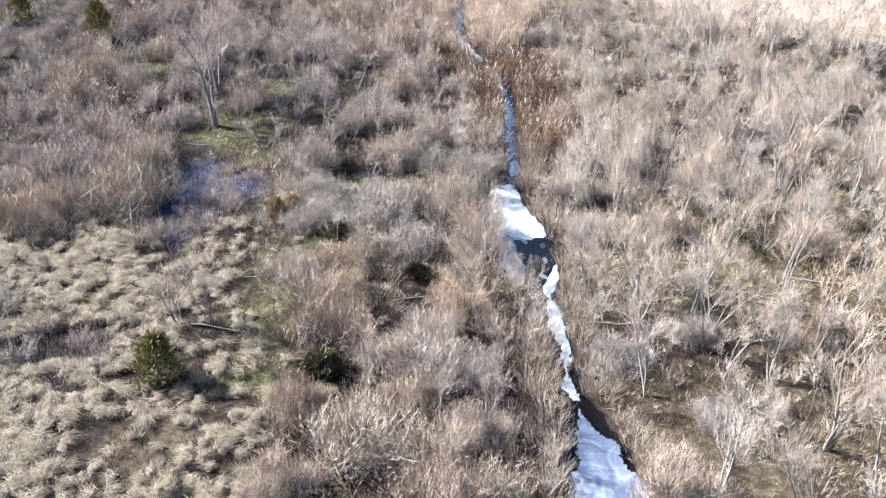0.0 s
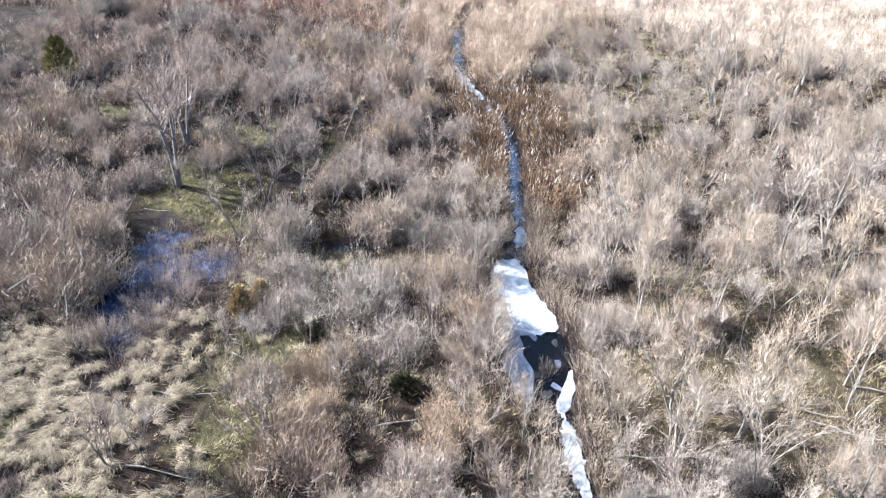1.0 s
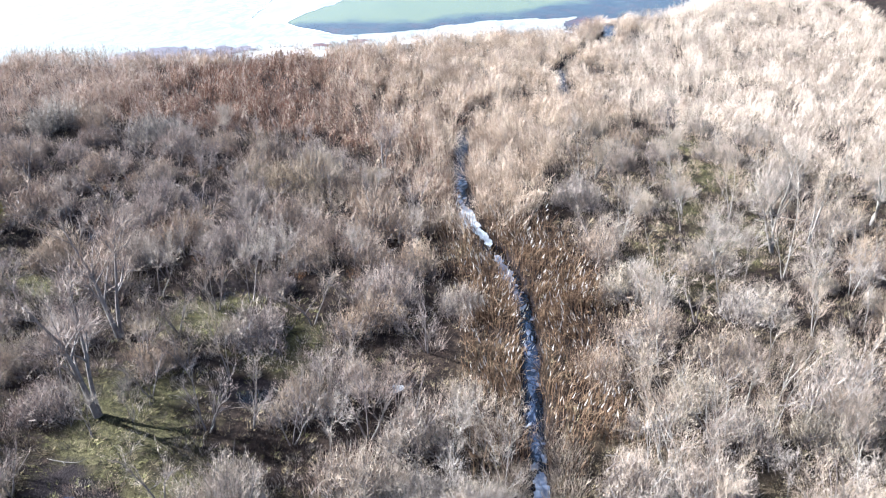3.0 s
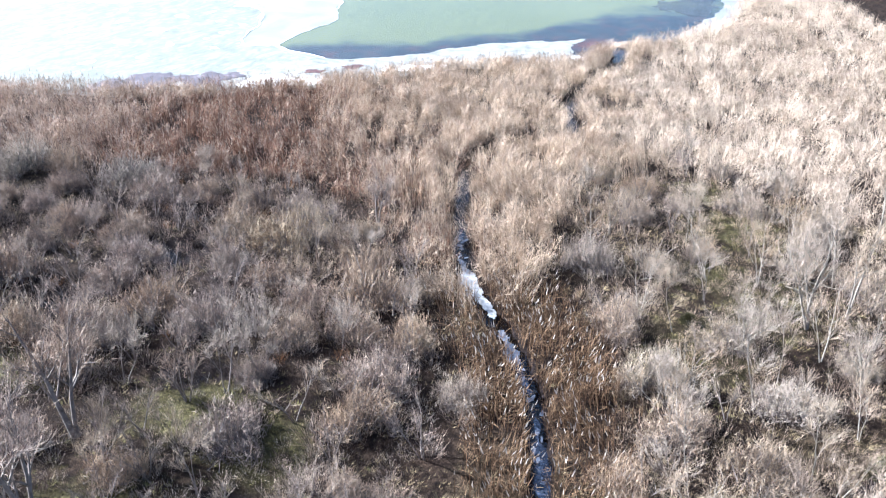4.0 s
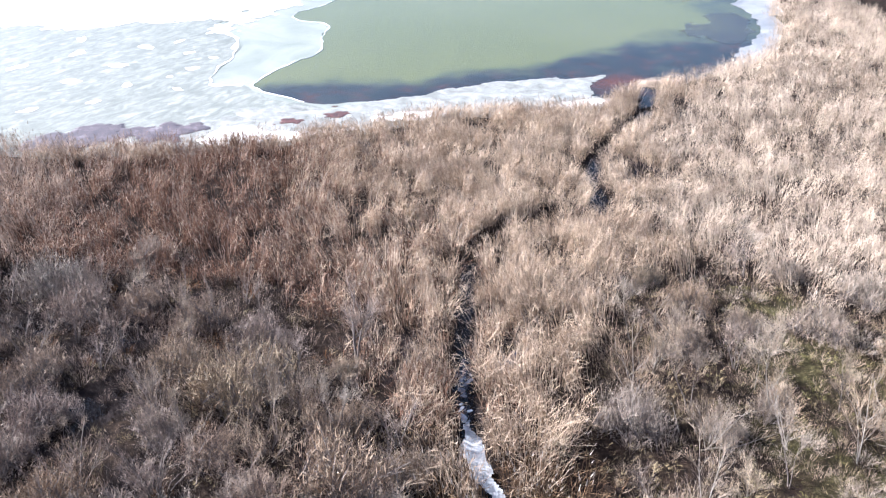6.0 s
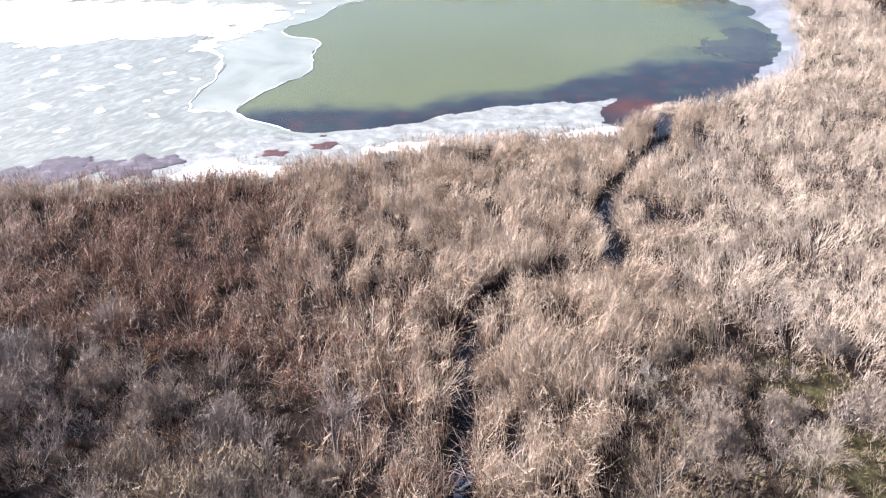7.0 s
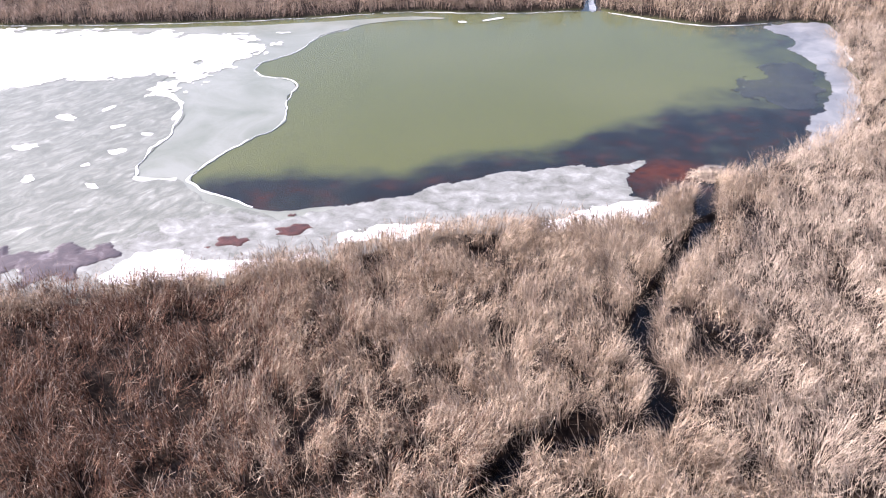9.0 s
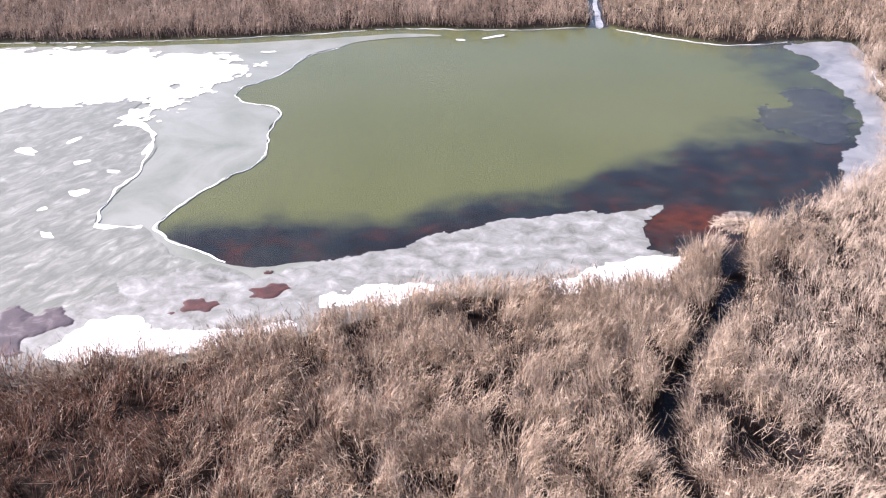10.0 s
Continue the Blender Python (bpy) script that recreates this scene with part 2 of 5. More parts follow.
# ---- plan of the marsh ----
def smooth_line(pts, step, closed=False):
    """Points every step or so on a smooth curve through pts."""
    p = np.array(pts, float)
    n = len(p)
    out = []
    for i in range(n if closed else n - 1):
        a, b, c, d = (p[(i + k) % n] if closed else p[min(max(i + k, 0), n - 1)] for k in (-1, 0, 1, 2))
        m = max(2, int(np.linalg.norm((c - b)[:2]) / step))
        for u in np.arange(m) / m:
            out.append(0.5 * (2 * b + (c - a) * u + (2 * a - 5 * b + 4 * c - d) * u * u + (3 * b - a - 3 * c + d) * u ** 3))
    if not closed:
        out.append(p[-1])
    return np.array(out)


def value_noise(x, y, size, seed):
    """Smooth noise from -1 to 1 with lumps of that size."""
    g = np.random.default_rng(seed).uniform(-1, 1, (128, 128))
    u, v = x / size, y / size
    i, j = np.floor(u).astype(int), np.floor(v).astype(int)
    fu, fv = u - i, v - j
    fu, fv = fu * fu * (3 - 2 * fu), fv * fv * (3 - 2 * fv)
    a = g[i % 128, j % 128] * (1 - fu) + g[(i + 1) % 128, j % 128] * fu
    b = g[i % 128, (j + 1) % 128] * (1 - fu) + g[(i + 1) % 128, (j + 1) % 128] * fu
    return a * (1 - fv) + b * fv


def ease(lo, hi, v):
    u = np.clip((v - lo) / (hi - lo), 0, 1)
    return u * u * (3 - 2 * u)


# the stream: x, y, half its width
STREAM = smooth_line([
    (9, -40, 0.8), (7.4, 12, 1.5), (7.1, 23.3, 1.75), (6.6, 27.6, 1.25), (6.0, 31.3, 0.6), (6.1, 36, 0.42), (5.7, 40.3, 0.7), (4.9, 43.8, 1.7),
    (4.75, 48, 1.95), (3.9, 52.5, 1.4), (3.6, 56, 1.05), (4.5, 61, 0.6), (4.7, 69, 0.56), (4.9, 78.5, 0.6), (4.0, 84.8, 0.68),
    (2.2, 91.4, 0.72), (0.6, 96, 0.68), (0.0, 103, 0.6), (0.1, 117.5, 0.55), (1.7, 123.5, 0.8), (5, 126.2, 0.9), (11.2, 128, 0.9),
    (12.9, 131, 0.95), (12.1, 136.5, 0.9), (14.3, 143.7, 0.6), (17, 148.5, 0.55), (20.6, 155, 0.75), (22.7, 163, 0.85), (23.4, 172, 0.96)], 0.35)
FAR_STREAM = smooth_line([(19.6, 228, 1.6), (20.0, 236, 1.1), (20.6, 246, 1.0), (22, 262, 1.0), (30, 300, 1.0)], 1.5)
LAKE = smooth_line([
    (-125, 165), (-95, 144), (-65, 143), (-42, 142.2), (-32, 143), (-24, 144.5), (-15.6, 147.2), (-7.6, 151.6), (-4, 154), (7, 155),
    (15, 156), (19.5, 160.5), (23.5, 164), (27.5, 166.5), (34, 171.5), (41.5, 178.8), (46.5, 188.5), (49.5, 200), (52.5, 212), (53.5, 222),
    (46, 223.6), (36, 222.3), (29, 226), (21.5, 231), (18, 231.5), (4.5, 230.5), (-11, 231.5), (-24, 228.7), (-44, 225.8), (-69, 225), (-105, 226), (-135, 200)], 2.0, True)

STEP, GX0, GX1, GY0, GY1 = 0.5, -130.0, 90.0, -60.0, 300.0
gx, gy = np.meshgrid(np.arange(GX0, GX1 + 0.1, STEP), np.arange(GY0, GY1 + 0.1, STEP))


def line_gap(line, px, py):
    """Distance of points to a line less its half width there."""
    best = np.full(px.shape, 1e9)
    for (x0, y0, w0), (x1, y1, w1) in zip(line[:-1], line[1:]):
        near = (np.abs(px - (x0 + x1) / 2) < 14) & (np.abs(py - (y0 + y1) / 2) < 14)
        qx, qy = px[near], py[near]
        dx, dy = x1 - x0, y1 - y0
        u = np.clip(((qx - x0) * dx + (qy - y0) * dy) / (dx * dx + dy * dy), 0, 1)
        best[near] = np.minimum(best[near], np.hypot(qx - x0 - u * dx, qy - y0 - u * dy) - (w0 + u * (w1 - w0)))
    return np.minimum(best, 12)


def ring_gap(ring, px, py):
    """Signed distance of points to a ring, negative inside, at most 12 m."""
    best = np.full(px.shape, 12.0)
    odd = np.zeros(px.shape, bool)
    for (x0, y0), (x1, y1) in zip(ring, np.roll(ring, -1, 0)):
        near = (np.abs(px - (x0 + x1) / 2) < 14) & (np.abs(py - (y0 + y1) / 2) < 14)
        qx, qy = px[near], py[near]
        dx, dy = x1 - x0, y1 - y0
        u = np.clip(((qx - x0) * dx + (qy - y0) * dy) / (dx * dx + dy * dy + 1e-9), 0, 1)
        best[near] = np.minimum(best[near], np.hypot(qx - x0 - u * dx, qy - y0 - u * dy))
        if y0 != y1:
            row = (py >= min(y0, y1)) & (py < max(y0, y1))
            odd ^= row & (px < x0 + (py - y0) * dx / dy)
    return np.where(odd, -best, best)


stream_gap = np.minimum(line_gap(STREAM, gx, gy), line_gap(FAR_STREAM, gx, gy)) + 0.22 * value_noise(gx, gy, 1.3, 5)
lake_gap = ring_gap(LAKE, gx, gy) + 0.5 * value_noise(gx, gy, 3.0, 6)
# wet hollows between the reeds, and spots dark for shade: x, y, half length, half width, heading
REED_HOLLOWS = [(-4.3, 106, 3.2, 0.9, 85), (3.4, 106, 2.5, 0.7, 95), (17.8, 138.5, 4.4, 1.7, 125), (25.2, 157.5, 3.2, 1.15, 80), (-5.2, 134, 2.2, 0.5, 70),
                (-9.5, 128, 2.5, 0.6, 60), (-17, 124, 1.8, 0.5, 80), (-21, 113, 2.0, 0.8, 60), (7.5, 114, 2.2, 0.5, 100), (-14, 117, 2.0, 0.6, 70), (-11, 135, 1.6, 0.5, 70)]
FAR_HOLLOWS = [(-25, 99, 3.5, 1.6, 75), (-25.5, 107.5, 4.0, 1.8, 30), (-19.5, 92, 2.5, 1.2, 80), (-31, 92, 3.0, 1.6, 30), (-5, 87, 2.0, 0.8, 80),
               (-22.5, 102, 3.6, 1.6, 60), (-33, 109.5, 3.5, 1.4, 10), (-18, 82.5, 2.4, 1.1, 10), (-16.7, 88.5, 2.2, 1.0, 20), (-9.6, 96.5, 2.0, 0.9, 100)]
WET_SHADE_SPOTS = [(-3.8, 70.5, 1.0, 0.8, 0), (-5.1, 55.2, 1.2, 0.6, 0), (-20.6, 51.5, 9.2, 2.5, 98), (-16.8, 55.5, 2.2, 2.6, 0), (-22.6, 32.6, 4.0, 1.7, 20),
             # These four put dark mud and water where shrubs cast shade.
             (-12, 69.5, 3.0, 1.0, 170), (24.8, 72, 2.4, 1.2, 20), (-20.5, 59.5, 2.2, 0.9, 5), (-7.3, 58.6, 2.2, 0.9, 5)]
hollow = np.zeros(gx.shape)
for hx, hy, hl, hw, ha in REED_HOLLOWS + FAR_HOLLOWS + WET_SHADE_SPOTS:
    ca, sa = math.cos(radians(ha)), math.sin(radians(ha))
    a, b = (gx - hx) * ca + (gy - hy) * sa, -(gx - hx) * sa + (gy - hy) * ca
    hollow = np.maximum(hollow, 1 - ease(0.55, 1.55, np.hypot(a / hl, b / hw)))
land = 0.34 + 0.10 * value_noise(gx, gy, 4.5, 1) + 0.07 * value_noise(gx, gy, 1.4, 2)
meadow = ease(-9, -14, gx + 0.25 * (gy - 30)) * ease(52, 42, gy)
land += meadow * 0.10 * value_noise(gx, gy, 0.8, 3)
land -= 0.42 * hollow
land = land + (-0.5 - land) * ease(0.3, -0.25, stream_gap)
land = land + (-0.035 - 0.0015 * np.clip(-lake_gap, 0, 10) - land) * ease(0.9, -0.3, lake_gap)


def pick(field, x, y):
    """Value of a plan field at places."""
    u = np.clip((np.asarray(x, float) - GX0) / STEP, 0, field.shape[1] - 1.001)
    v = np.clip((np.asarray(y, float) - GY0) / STEP, 0, field.shape[0] - 1.001)
    i, j = u.astype(int), v.astype(int)
    fu, fv = u - i, v - j
    return (field[j, i] * (1 - fu) + field[j, i + 1] * fu) * (1 - fv) + (field[j + 1, i] * (1 - fu) + field[j + 1, i + 1] * fu) * fv


def height(x, y):
    return float(pick(land, x, y))


# where reeds stand, and where green moss and grass grow
reed_edge = np.interp(gx, [-90, -40, -25, -14, -9, -5, -1, 3, 6, 9, 12, 20, 30, 38, 90], [119, 119, 118, 114, 107, 100, 93, 90, 95, 105, 117, 120, 116, 106, 95]) + 2.5 * value_noise(gx, gy, 9, 11)
reed_zone = ease(-3, 3, gy - reed_edge)
MOSS = [(-20, 66, 5, 8), (-17, 79, 5, 4), (-19, 58, 4, 4), (24, 92, 7, 7), (24, 105, 7, 7), (20, 97, 5, 5), (17, 86, 5, 6), (-9, 54, 4, 5), (-10, 43, 5, 6), (-14, 60, 4, 4), (-12, 75, 4, 4), (-24, 38, 4, 2.0), (-11.5, 31, 2.5, 3), (-12, 37, 2.5, 2.5), (20, 45, 14, 12), (13, 85, 1.5, 3), (23, 113, 4, 4), (-30, 83, 6, 3)]
moss = np.zeros(gx.shape)
for mx, my, ma, mb in MOSS:
    moss = np.maximum(moss, (0.5 if ma > 10 else 0.62 if mx > 5 else 0.95) * np.exp(-(((gx - mx) / ma) ** 2 + ((gy - my) / mb) ** 2)))
moss *= 1 - reed_zone


# ---- mesh building ----
def mesh_of(name, verts, faces, mat, smooth=False):
    """A mesh from an array of places and an array of four-cornered (or three-cornered) faces."""
    me = bpy.data.meshes.new(name)
    verts, faces = np.asarray(verts, np.float32), np.asarray(faces, np.int32)
    n, k = faces.shape
    me.vertices.add(len(verts))
    me.vertices.foreach_set("co", verts.ravel())
    me.loops.add(n * k)
    me.loops.foreach_set("vertex_index", faces.ravel())
    me.polygons.add(n)
    me.polygons.foreach_set("loop_start", np.arange(n, dtype=np.int32) * k)
    me.polygons.foreach_set("use_smooth", np.full(n, smooth))
    me.update(calc_edges=True)
    me.validate()
    me.materials.append(mat)
    return me


def strips(pts, wide, side):
    """Ribbons: pts (n, k, 3), half widths (n, k), side (n, 3)."""
    n, k, _ = pts.shape
    off = side[:, None, :] * wide[:, :, None]
    v = np.stack([pts - off, pts + off], 2).reshape(-1, 3)
    base = (np.arange(n) * k * 2)[:, None] + (np.arange(k - 1) * 2)[None, :]
    f = np.stack([base, base + 1, base + 3, base + 2], -1).reshape(-1, 4)
    return v, f


def slivers(pts, wide, side):
    """Pointed slivers from the first place to the second: pts (n, 2, 3), half widths (n,), side (n, 3)."""
    off = side * wide[:, None]
    v = np.stack([pts[:, 0] - off, pts[:, 0] + off, pts[:, 1]], 1).reshape(-1, 3)
    return v, np.arange(len(v)).reshape(-1, 3)


def tubes(pts, radius, sides):
    """Tapered tubes: pts (n, k, 3), radius (n, k)."""
    n, k, _ = pts.shape
    d = pts[:, -1] - pts[:, 0]
    d /= np.linalg.norm(d, axis=1)[:, None] + 1e-9
    ref = np.where(np.abs(d[:, 2:3]) > 0.9, np.array([[1.0, 0, 0]]), np.array([[0, 0, 1.0]]))
    a = np.cross(d, ref)
    a /= np.linalg.norm(a, axis=1)[:, None] + 1e-9
    b = np.cross(d, a)
    ang = np.arange(sides) * 2 * np.pi / sides
    ring = a[:, None, :] * np.cos(ang)[None, :, None] + b[:, None, :] * np.sin(ang)[None, :, None]
    v = (pts[:, :, None, :] + ring[:, None] * radius[:, :, None, None]).reshape(-1, 3)
    i, j = np.meshgrid(np.arange(k - 1), np.arange(sides), indexing="ij")
    q = np.stack([i * sides + j, i * sides + (j + 1) % sides, (i + 1) * sides + (j + 1) % sides, (i + 1) * sides + j], -1).reshape(-1, 4)
    f = ((np.arange(n) * k * sides)[:, None, None] + q[None]).reshape(-1, 4)
    return v, f


def joined(pieces):
    """One array of places and faces out of several."""
    vs, fs, at = [], [], 0
    for v, f in pieces:
        vs.append(v)
        fs.append(f + at)
        at += len(v)
    return np.concatenate(vs), np.concatenate(fs)


def part(name, data, mat, parent, label="", smooth=False, kind=""):
    """A mesh object under a thing."""
    ob = new(name, mesh_of(name, *data, mat, smooth))
    ob.parent = parent
    return tagged(ob, label, kind=kind)


def unit(v):
    return v / (np.linalg.norm(v, axis=-1, keepdims=True) + 1e-9)


# ---- the ground, one sheet out to the horizon ----
def axis(fine0, fine1, step, far0, far1, grow=1.25):
    mid = list(np.arange(fine0, fine1 + step / 2, step))
    lo, d = [fine0], step
    while lo[-1] > far0:
        d *= grow
        lo.append(max(lo[-1] - d, far0))
    hi, d = [mid[-1]], step
    while hi[-1] < far1:
        d *= grow
        hi.append(min(hi[-1] + d, far1))
    return np.array(lo[:0:-1] + mid + hi[1:])


def build_ground():
    xs = np.concatenate([axis(-46, -3, 0.95, -2600, -3)[:-1], axis(-3, 27, 0.5, -3, 27), axis(27, 56, 1.2, 27, 2600)[1:]])
    ys = axis(14, 234, 0.8, -2600, 2800)
    x, y = np.meshgrid(xs, ys)
    inside = (x > GX0) & (x < GX1) & (y > GY0) & (y < GY1)
    z = np.where(inside, pick(land, x, y), 0.34)
    nx, ny = len(xs), len(ys)
    idx = np.arange(nx * ny).reshape(ny, nx)
    f = np.stack([idx[:-1, :-1], idx[:-1, 1:], idx[1:, 1:], idx[1:, :-1]], -1).reshape(-1, 4)
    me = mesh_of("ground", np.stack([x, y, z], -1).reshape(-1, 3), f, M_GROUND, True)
    lg, sg = np.where(inside, pick(lake_gap, x, y), 12), np.where(inside, pick(stream_gap, x, y), 12)
    mo, ho, me_ = (np.where(inside, pick(q, x, y), 0) for q in (moss, hollow, meadow))
    mud = np.maximum.reduce([ease(0.45, -0.1, sg), ease(0, 0.4, ho), ease(1.5, 0.2, lg) * 0.8])
    rz = np.where(inside, pick(reed_zone, x, y), 0.3)
    # Less straw under reeds and left shrubs darkens those gaps like shade.
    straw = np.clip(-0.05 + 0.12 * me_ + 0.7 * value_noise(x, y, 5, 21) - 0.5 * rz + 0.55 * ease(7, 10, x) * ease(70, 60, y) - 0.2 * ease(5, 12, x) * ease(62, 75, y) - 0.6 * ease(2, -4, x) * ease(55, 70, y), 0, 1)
    cover = np.stack([mo, mud, straw, np.ones_like(mo)], -1).reshape(-1, 4)
    lake = ease(0.6, -0.6, lg)
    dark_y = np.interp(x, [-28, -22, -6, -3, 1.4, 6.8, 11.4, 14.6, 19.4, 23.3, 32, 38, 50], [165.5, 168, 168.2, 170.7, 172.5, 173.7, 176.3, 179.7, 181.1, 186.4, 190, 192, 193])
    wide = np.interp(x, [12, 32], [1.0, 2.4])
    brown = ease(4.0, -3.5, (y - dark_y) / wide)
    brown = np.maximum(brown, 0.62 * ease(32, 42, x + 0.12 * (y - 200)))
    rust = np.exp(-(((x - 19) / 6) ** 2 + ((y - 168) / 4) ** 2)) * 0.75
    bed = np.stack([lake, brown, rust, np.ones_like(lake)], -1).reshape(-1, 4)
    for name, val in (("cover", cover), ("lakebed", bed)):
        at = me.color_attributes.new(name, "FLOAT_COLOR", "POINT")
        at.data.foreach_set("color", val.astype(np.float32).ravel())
    return tagged(new("ground", me), "flat winter marsh ground of straw litter, moss and wet peat", "ground", kind="structure")


build_ground()


def flat_sheet(name, outline, z, mat, thick=0.0, rag=0.0, seed=1, step=0.6):
    """A flat sheet with a ragged outline and a real edge."""
    p = smooth_line(outline, step, True) if step else np.array(outline, float)
    if rag:
        p = p + rag * np.stack([value_noise(p[:, 0], p[:, 1], 2.2, seed) + 0.5 * value_noise(p[:, 0], p[:, 1], 0.8, seed + 1),
                                value_noise(p[:, 0], p[:, 1], 2.2, seed + 2) + 0.5 * value_noise(p[:, 0], p[:, 1], 0.8, seed + 3)], -1)
    bm = bmesh.new()
    top = [bm.verts.new((x, y, z)) for x, y in p]
    edges = [bm.edges.new((a, b)) for a, b in zip(top, top[1:] + top[:1])]
    bmesh.ops.triangle_fill(bm, use_beauty=True, edges=edges)
    if thick:
        low = [bm.verts.new((x, y, z - thick)) for x, y in p]
        for i in range(len(top)):
            j = (i + 1) % len(top)
            bm.faces.new((top[i], low[i], low[j], top[j]))
    bmesh.ops.recalc_face_normals(bm, faces=bm.faces)
    if sum(f.normal.z * f.calc_area() for f in bm.faces) < 0:
        bmesh.ops.reverse_faces(bm, faces=bm.faces)
    me = bpy.data.meshes.new(name)
    bm.to_mesh(me)
    bm.free()
    me.materials.append(mat)
    return new(name, me)


# ---- water ----
tagged(flat_sheet("water", [(-124, 165), (-95, 131), (-42, 136), (-14, 144.5), (-3, 151.5), (15, 153), (21, 158), (36, 168), (45, 178), (53, 198), (57, 224), (22, 235), (-11, 235), (-69, 229), (-124, 228)], 0.0, M_LAKE),
       "murky green open lake water, brown over peat near shore", "lake water", kind="structure")
tagged(flat_sheet("water", [(-60, 8), (60, 8), (60, 160), (33, 160), (18, 156), (6, 151), (-10, 146), (-30, 138), (-60, 128)], -0.012, M_MARSH, step=0),
       "dark still water of the marsh stream and hollows", "water", kind="structure")
tagged(flat_sheet("water", [(14, 231), (27, 231), (40, 300), (14, 300)], -0.012, M_MARSH, step=0), "dark inlet stream behind the lake", "water", kind="structure")


# ---- ice ----
def ice(name, outline, z, mat, label, category="ice", thick=0.05, rag=0.3, seed=1, group="", step=0.6):
    return tagged(flat_sheet(name, outline, z, mat, thick, rag, seed, step), label, category, group)


ice("ice_sheet", [(-4, 227.3), (-14.5, 225), (-18.2, 221.4), (-22, 217.5), (-24.2, 210), (-28.4, 203.9), (-27.4, 199.4), (-22.8, 197.3), (-21.7, 194.5), (-22, 190.9),
                  (-21.1, 184.4), (-21.5, 180.6), (-23.9, 177), (-26, 172.6), (-27.6, 168.4), (-27.5, 166), (-25.2, 163.6), (-19.9, 160.1), (-16.4, 159.2), (-12.4, 160.4),
                  (-10, 157), (-8, 150), (-16, 145), (-24, 142), (-42, 136), (-65, 132), (-95, 132), (-122, 165), (-122, 222), (-100, 222.5), (-68, 222.5), (-43, 223), (-24, 225.5), (-10, 228.4)],
    0.016, M_ICE_GREY, "smooth grey-green lake ice with a thin white edge", seed=31)
ice("ice_sheet", [(-29.3, 166.8), (-33.5, 166.6), (-33.8, 172.6), (-33.1, 179.3), (-33.5, 185.2), (-34.8, 188.5), (-39.7, 194.7), (-37.5, 203.6), (-37, 210.3), (-36.8, 217.8),
                  (-60, 221), (-120, 221), (-120, 165), (-95, 133), (-60, 137), (-40, 141), (-30, 145), (-18, 149.5), (-17, 157.5), (-24, 161)],
    0.06, M_ICE_ROUGH, "older lake ice streaked with white frost", thick=0.025, seed=41)
def crust(name, outline, z, mat, label, category, cell, rag, seed, thick=0.03):
    """A thin sheet with a frayed edge and holes, out of small cells."""
    ring = smooth_line(outline, 0.8, True)
    lo, hi = ring.min(0) - rag, ring.max(0) + rag
    x, y = np.meshgrid(np.arange(lo[0], hi[0], cell), np.arange(lo[1], hi[1], cell))
    g = ring_gap(ring, x, y)
    g = g + rag * (value_noise(x, y, 3.1, seed) + 0.7 * value_noise(x, y, 1.3, seed + 1) + 0.4 * value_noise(x, y, 0.5, seed + 2))
    ny, nx = x.shape
    idx = np.arange(nx * ny).reshape(ny, nx)
    q = np.stack([idx[:-1, :-1], idx[:-1, 1:], idx[1:, 1:], idx[1:, :-1]], -1).reshape(-1, 4)
    q = q[g[:-1, :-1].ravel() < 0]
    used, f = np.unique(q, return_inverse=True)
    jig = np.random.default_rng(seed)
    deep = np.clip(-g.ravel()[used] / 0.5, 0, 1)
    v = np.stack([x.ravel()[used] + jig.uniform(-0.3, 0.3, len(used)) * cell, y.ravel()[used] + jig.uniform(-0.3, 0.3, len(used)) * cell, z - thick + thick * deep], -1)
    return tagged(new(name, mesh_of(name, v, f.reshape(-1, 4), mat, True)), label, category)


crust("snow_cover", [(-40, 199), (-46, 197), (-52, 198), (-60, 194), (-75, 195), (-84, 192), (-84, 219.5), (-60, 220), (-40, 219), (-36, 216.5), (-34, 212), (-35.5, 205), (-36, 200)],
      0.105, M_SNOW, "bright white snow lying on the lake ice", "snow", 0.3, 2.2, 51)
ice("snow_cover", [(-83, 192), (-100, 190), (-118, 192), (-118, 219.5), (-83, 219.5)], 0.09, M_SNOW, "bright white snow lying on the lake ice", "snow", 0.03, 0.7, 52)
crust("snow_cover", [(-31, 146.2), (-27, 146.2), (-21, 147.2), (-14, 150.0), (-13, 151.0), (-18, 149.9), (-22.5, 149.6), (-25.0, 151.2), (-27.8, 150.4), (-30, 148.4)],
      0.125, M_SNOW, "white snow crust along the reedy lake edge", "snow", 0.13, 0.8, 55)
crust("snow_cover", [(-10, 152.5), (-4, 154.5), (-2.5, 156.3), (-6, 156.9), (-9.5, 155.6), (-11.5, 153.8)], 0.125, M_SNOW, "white snow crust along the reedy lake edge", "snow", 0.13, 0.7, 58)
crust("snow_cover", [(6.0, 155.0), (12, 154.2), (17.5, 157.0), (18.5, 160.6), (15, 161.5), (11.5, 159.8), (8.0, 157.8)], 0.105, M_SNOW, "white snow patch beside the reeds", "snow", 0.13, 0.6, 61)
crust("shore_ice", [(-13, 159.5), (-9, 161.4), (-5.9, 162.6), (-1.1, 165.4), (3, 167), (7, 168.4), (11.2, 169.6), (14, 169.2), (18, 170.5), (16, 167), (15.5, 163), (19, 160), (14, 153.5), (-1, 151.5), (-9, 150), (-14, 153)],
      0.06, M_ICE_SHELF, "crumbled grey shore ice frozen to the reeds", "ice", 0.2, 0.55, 63)
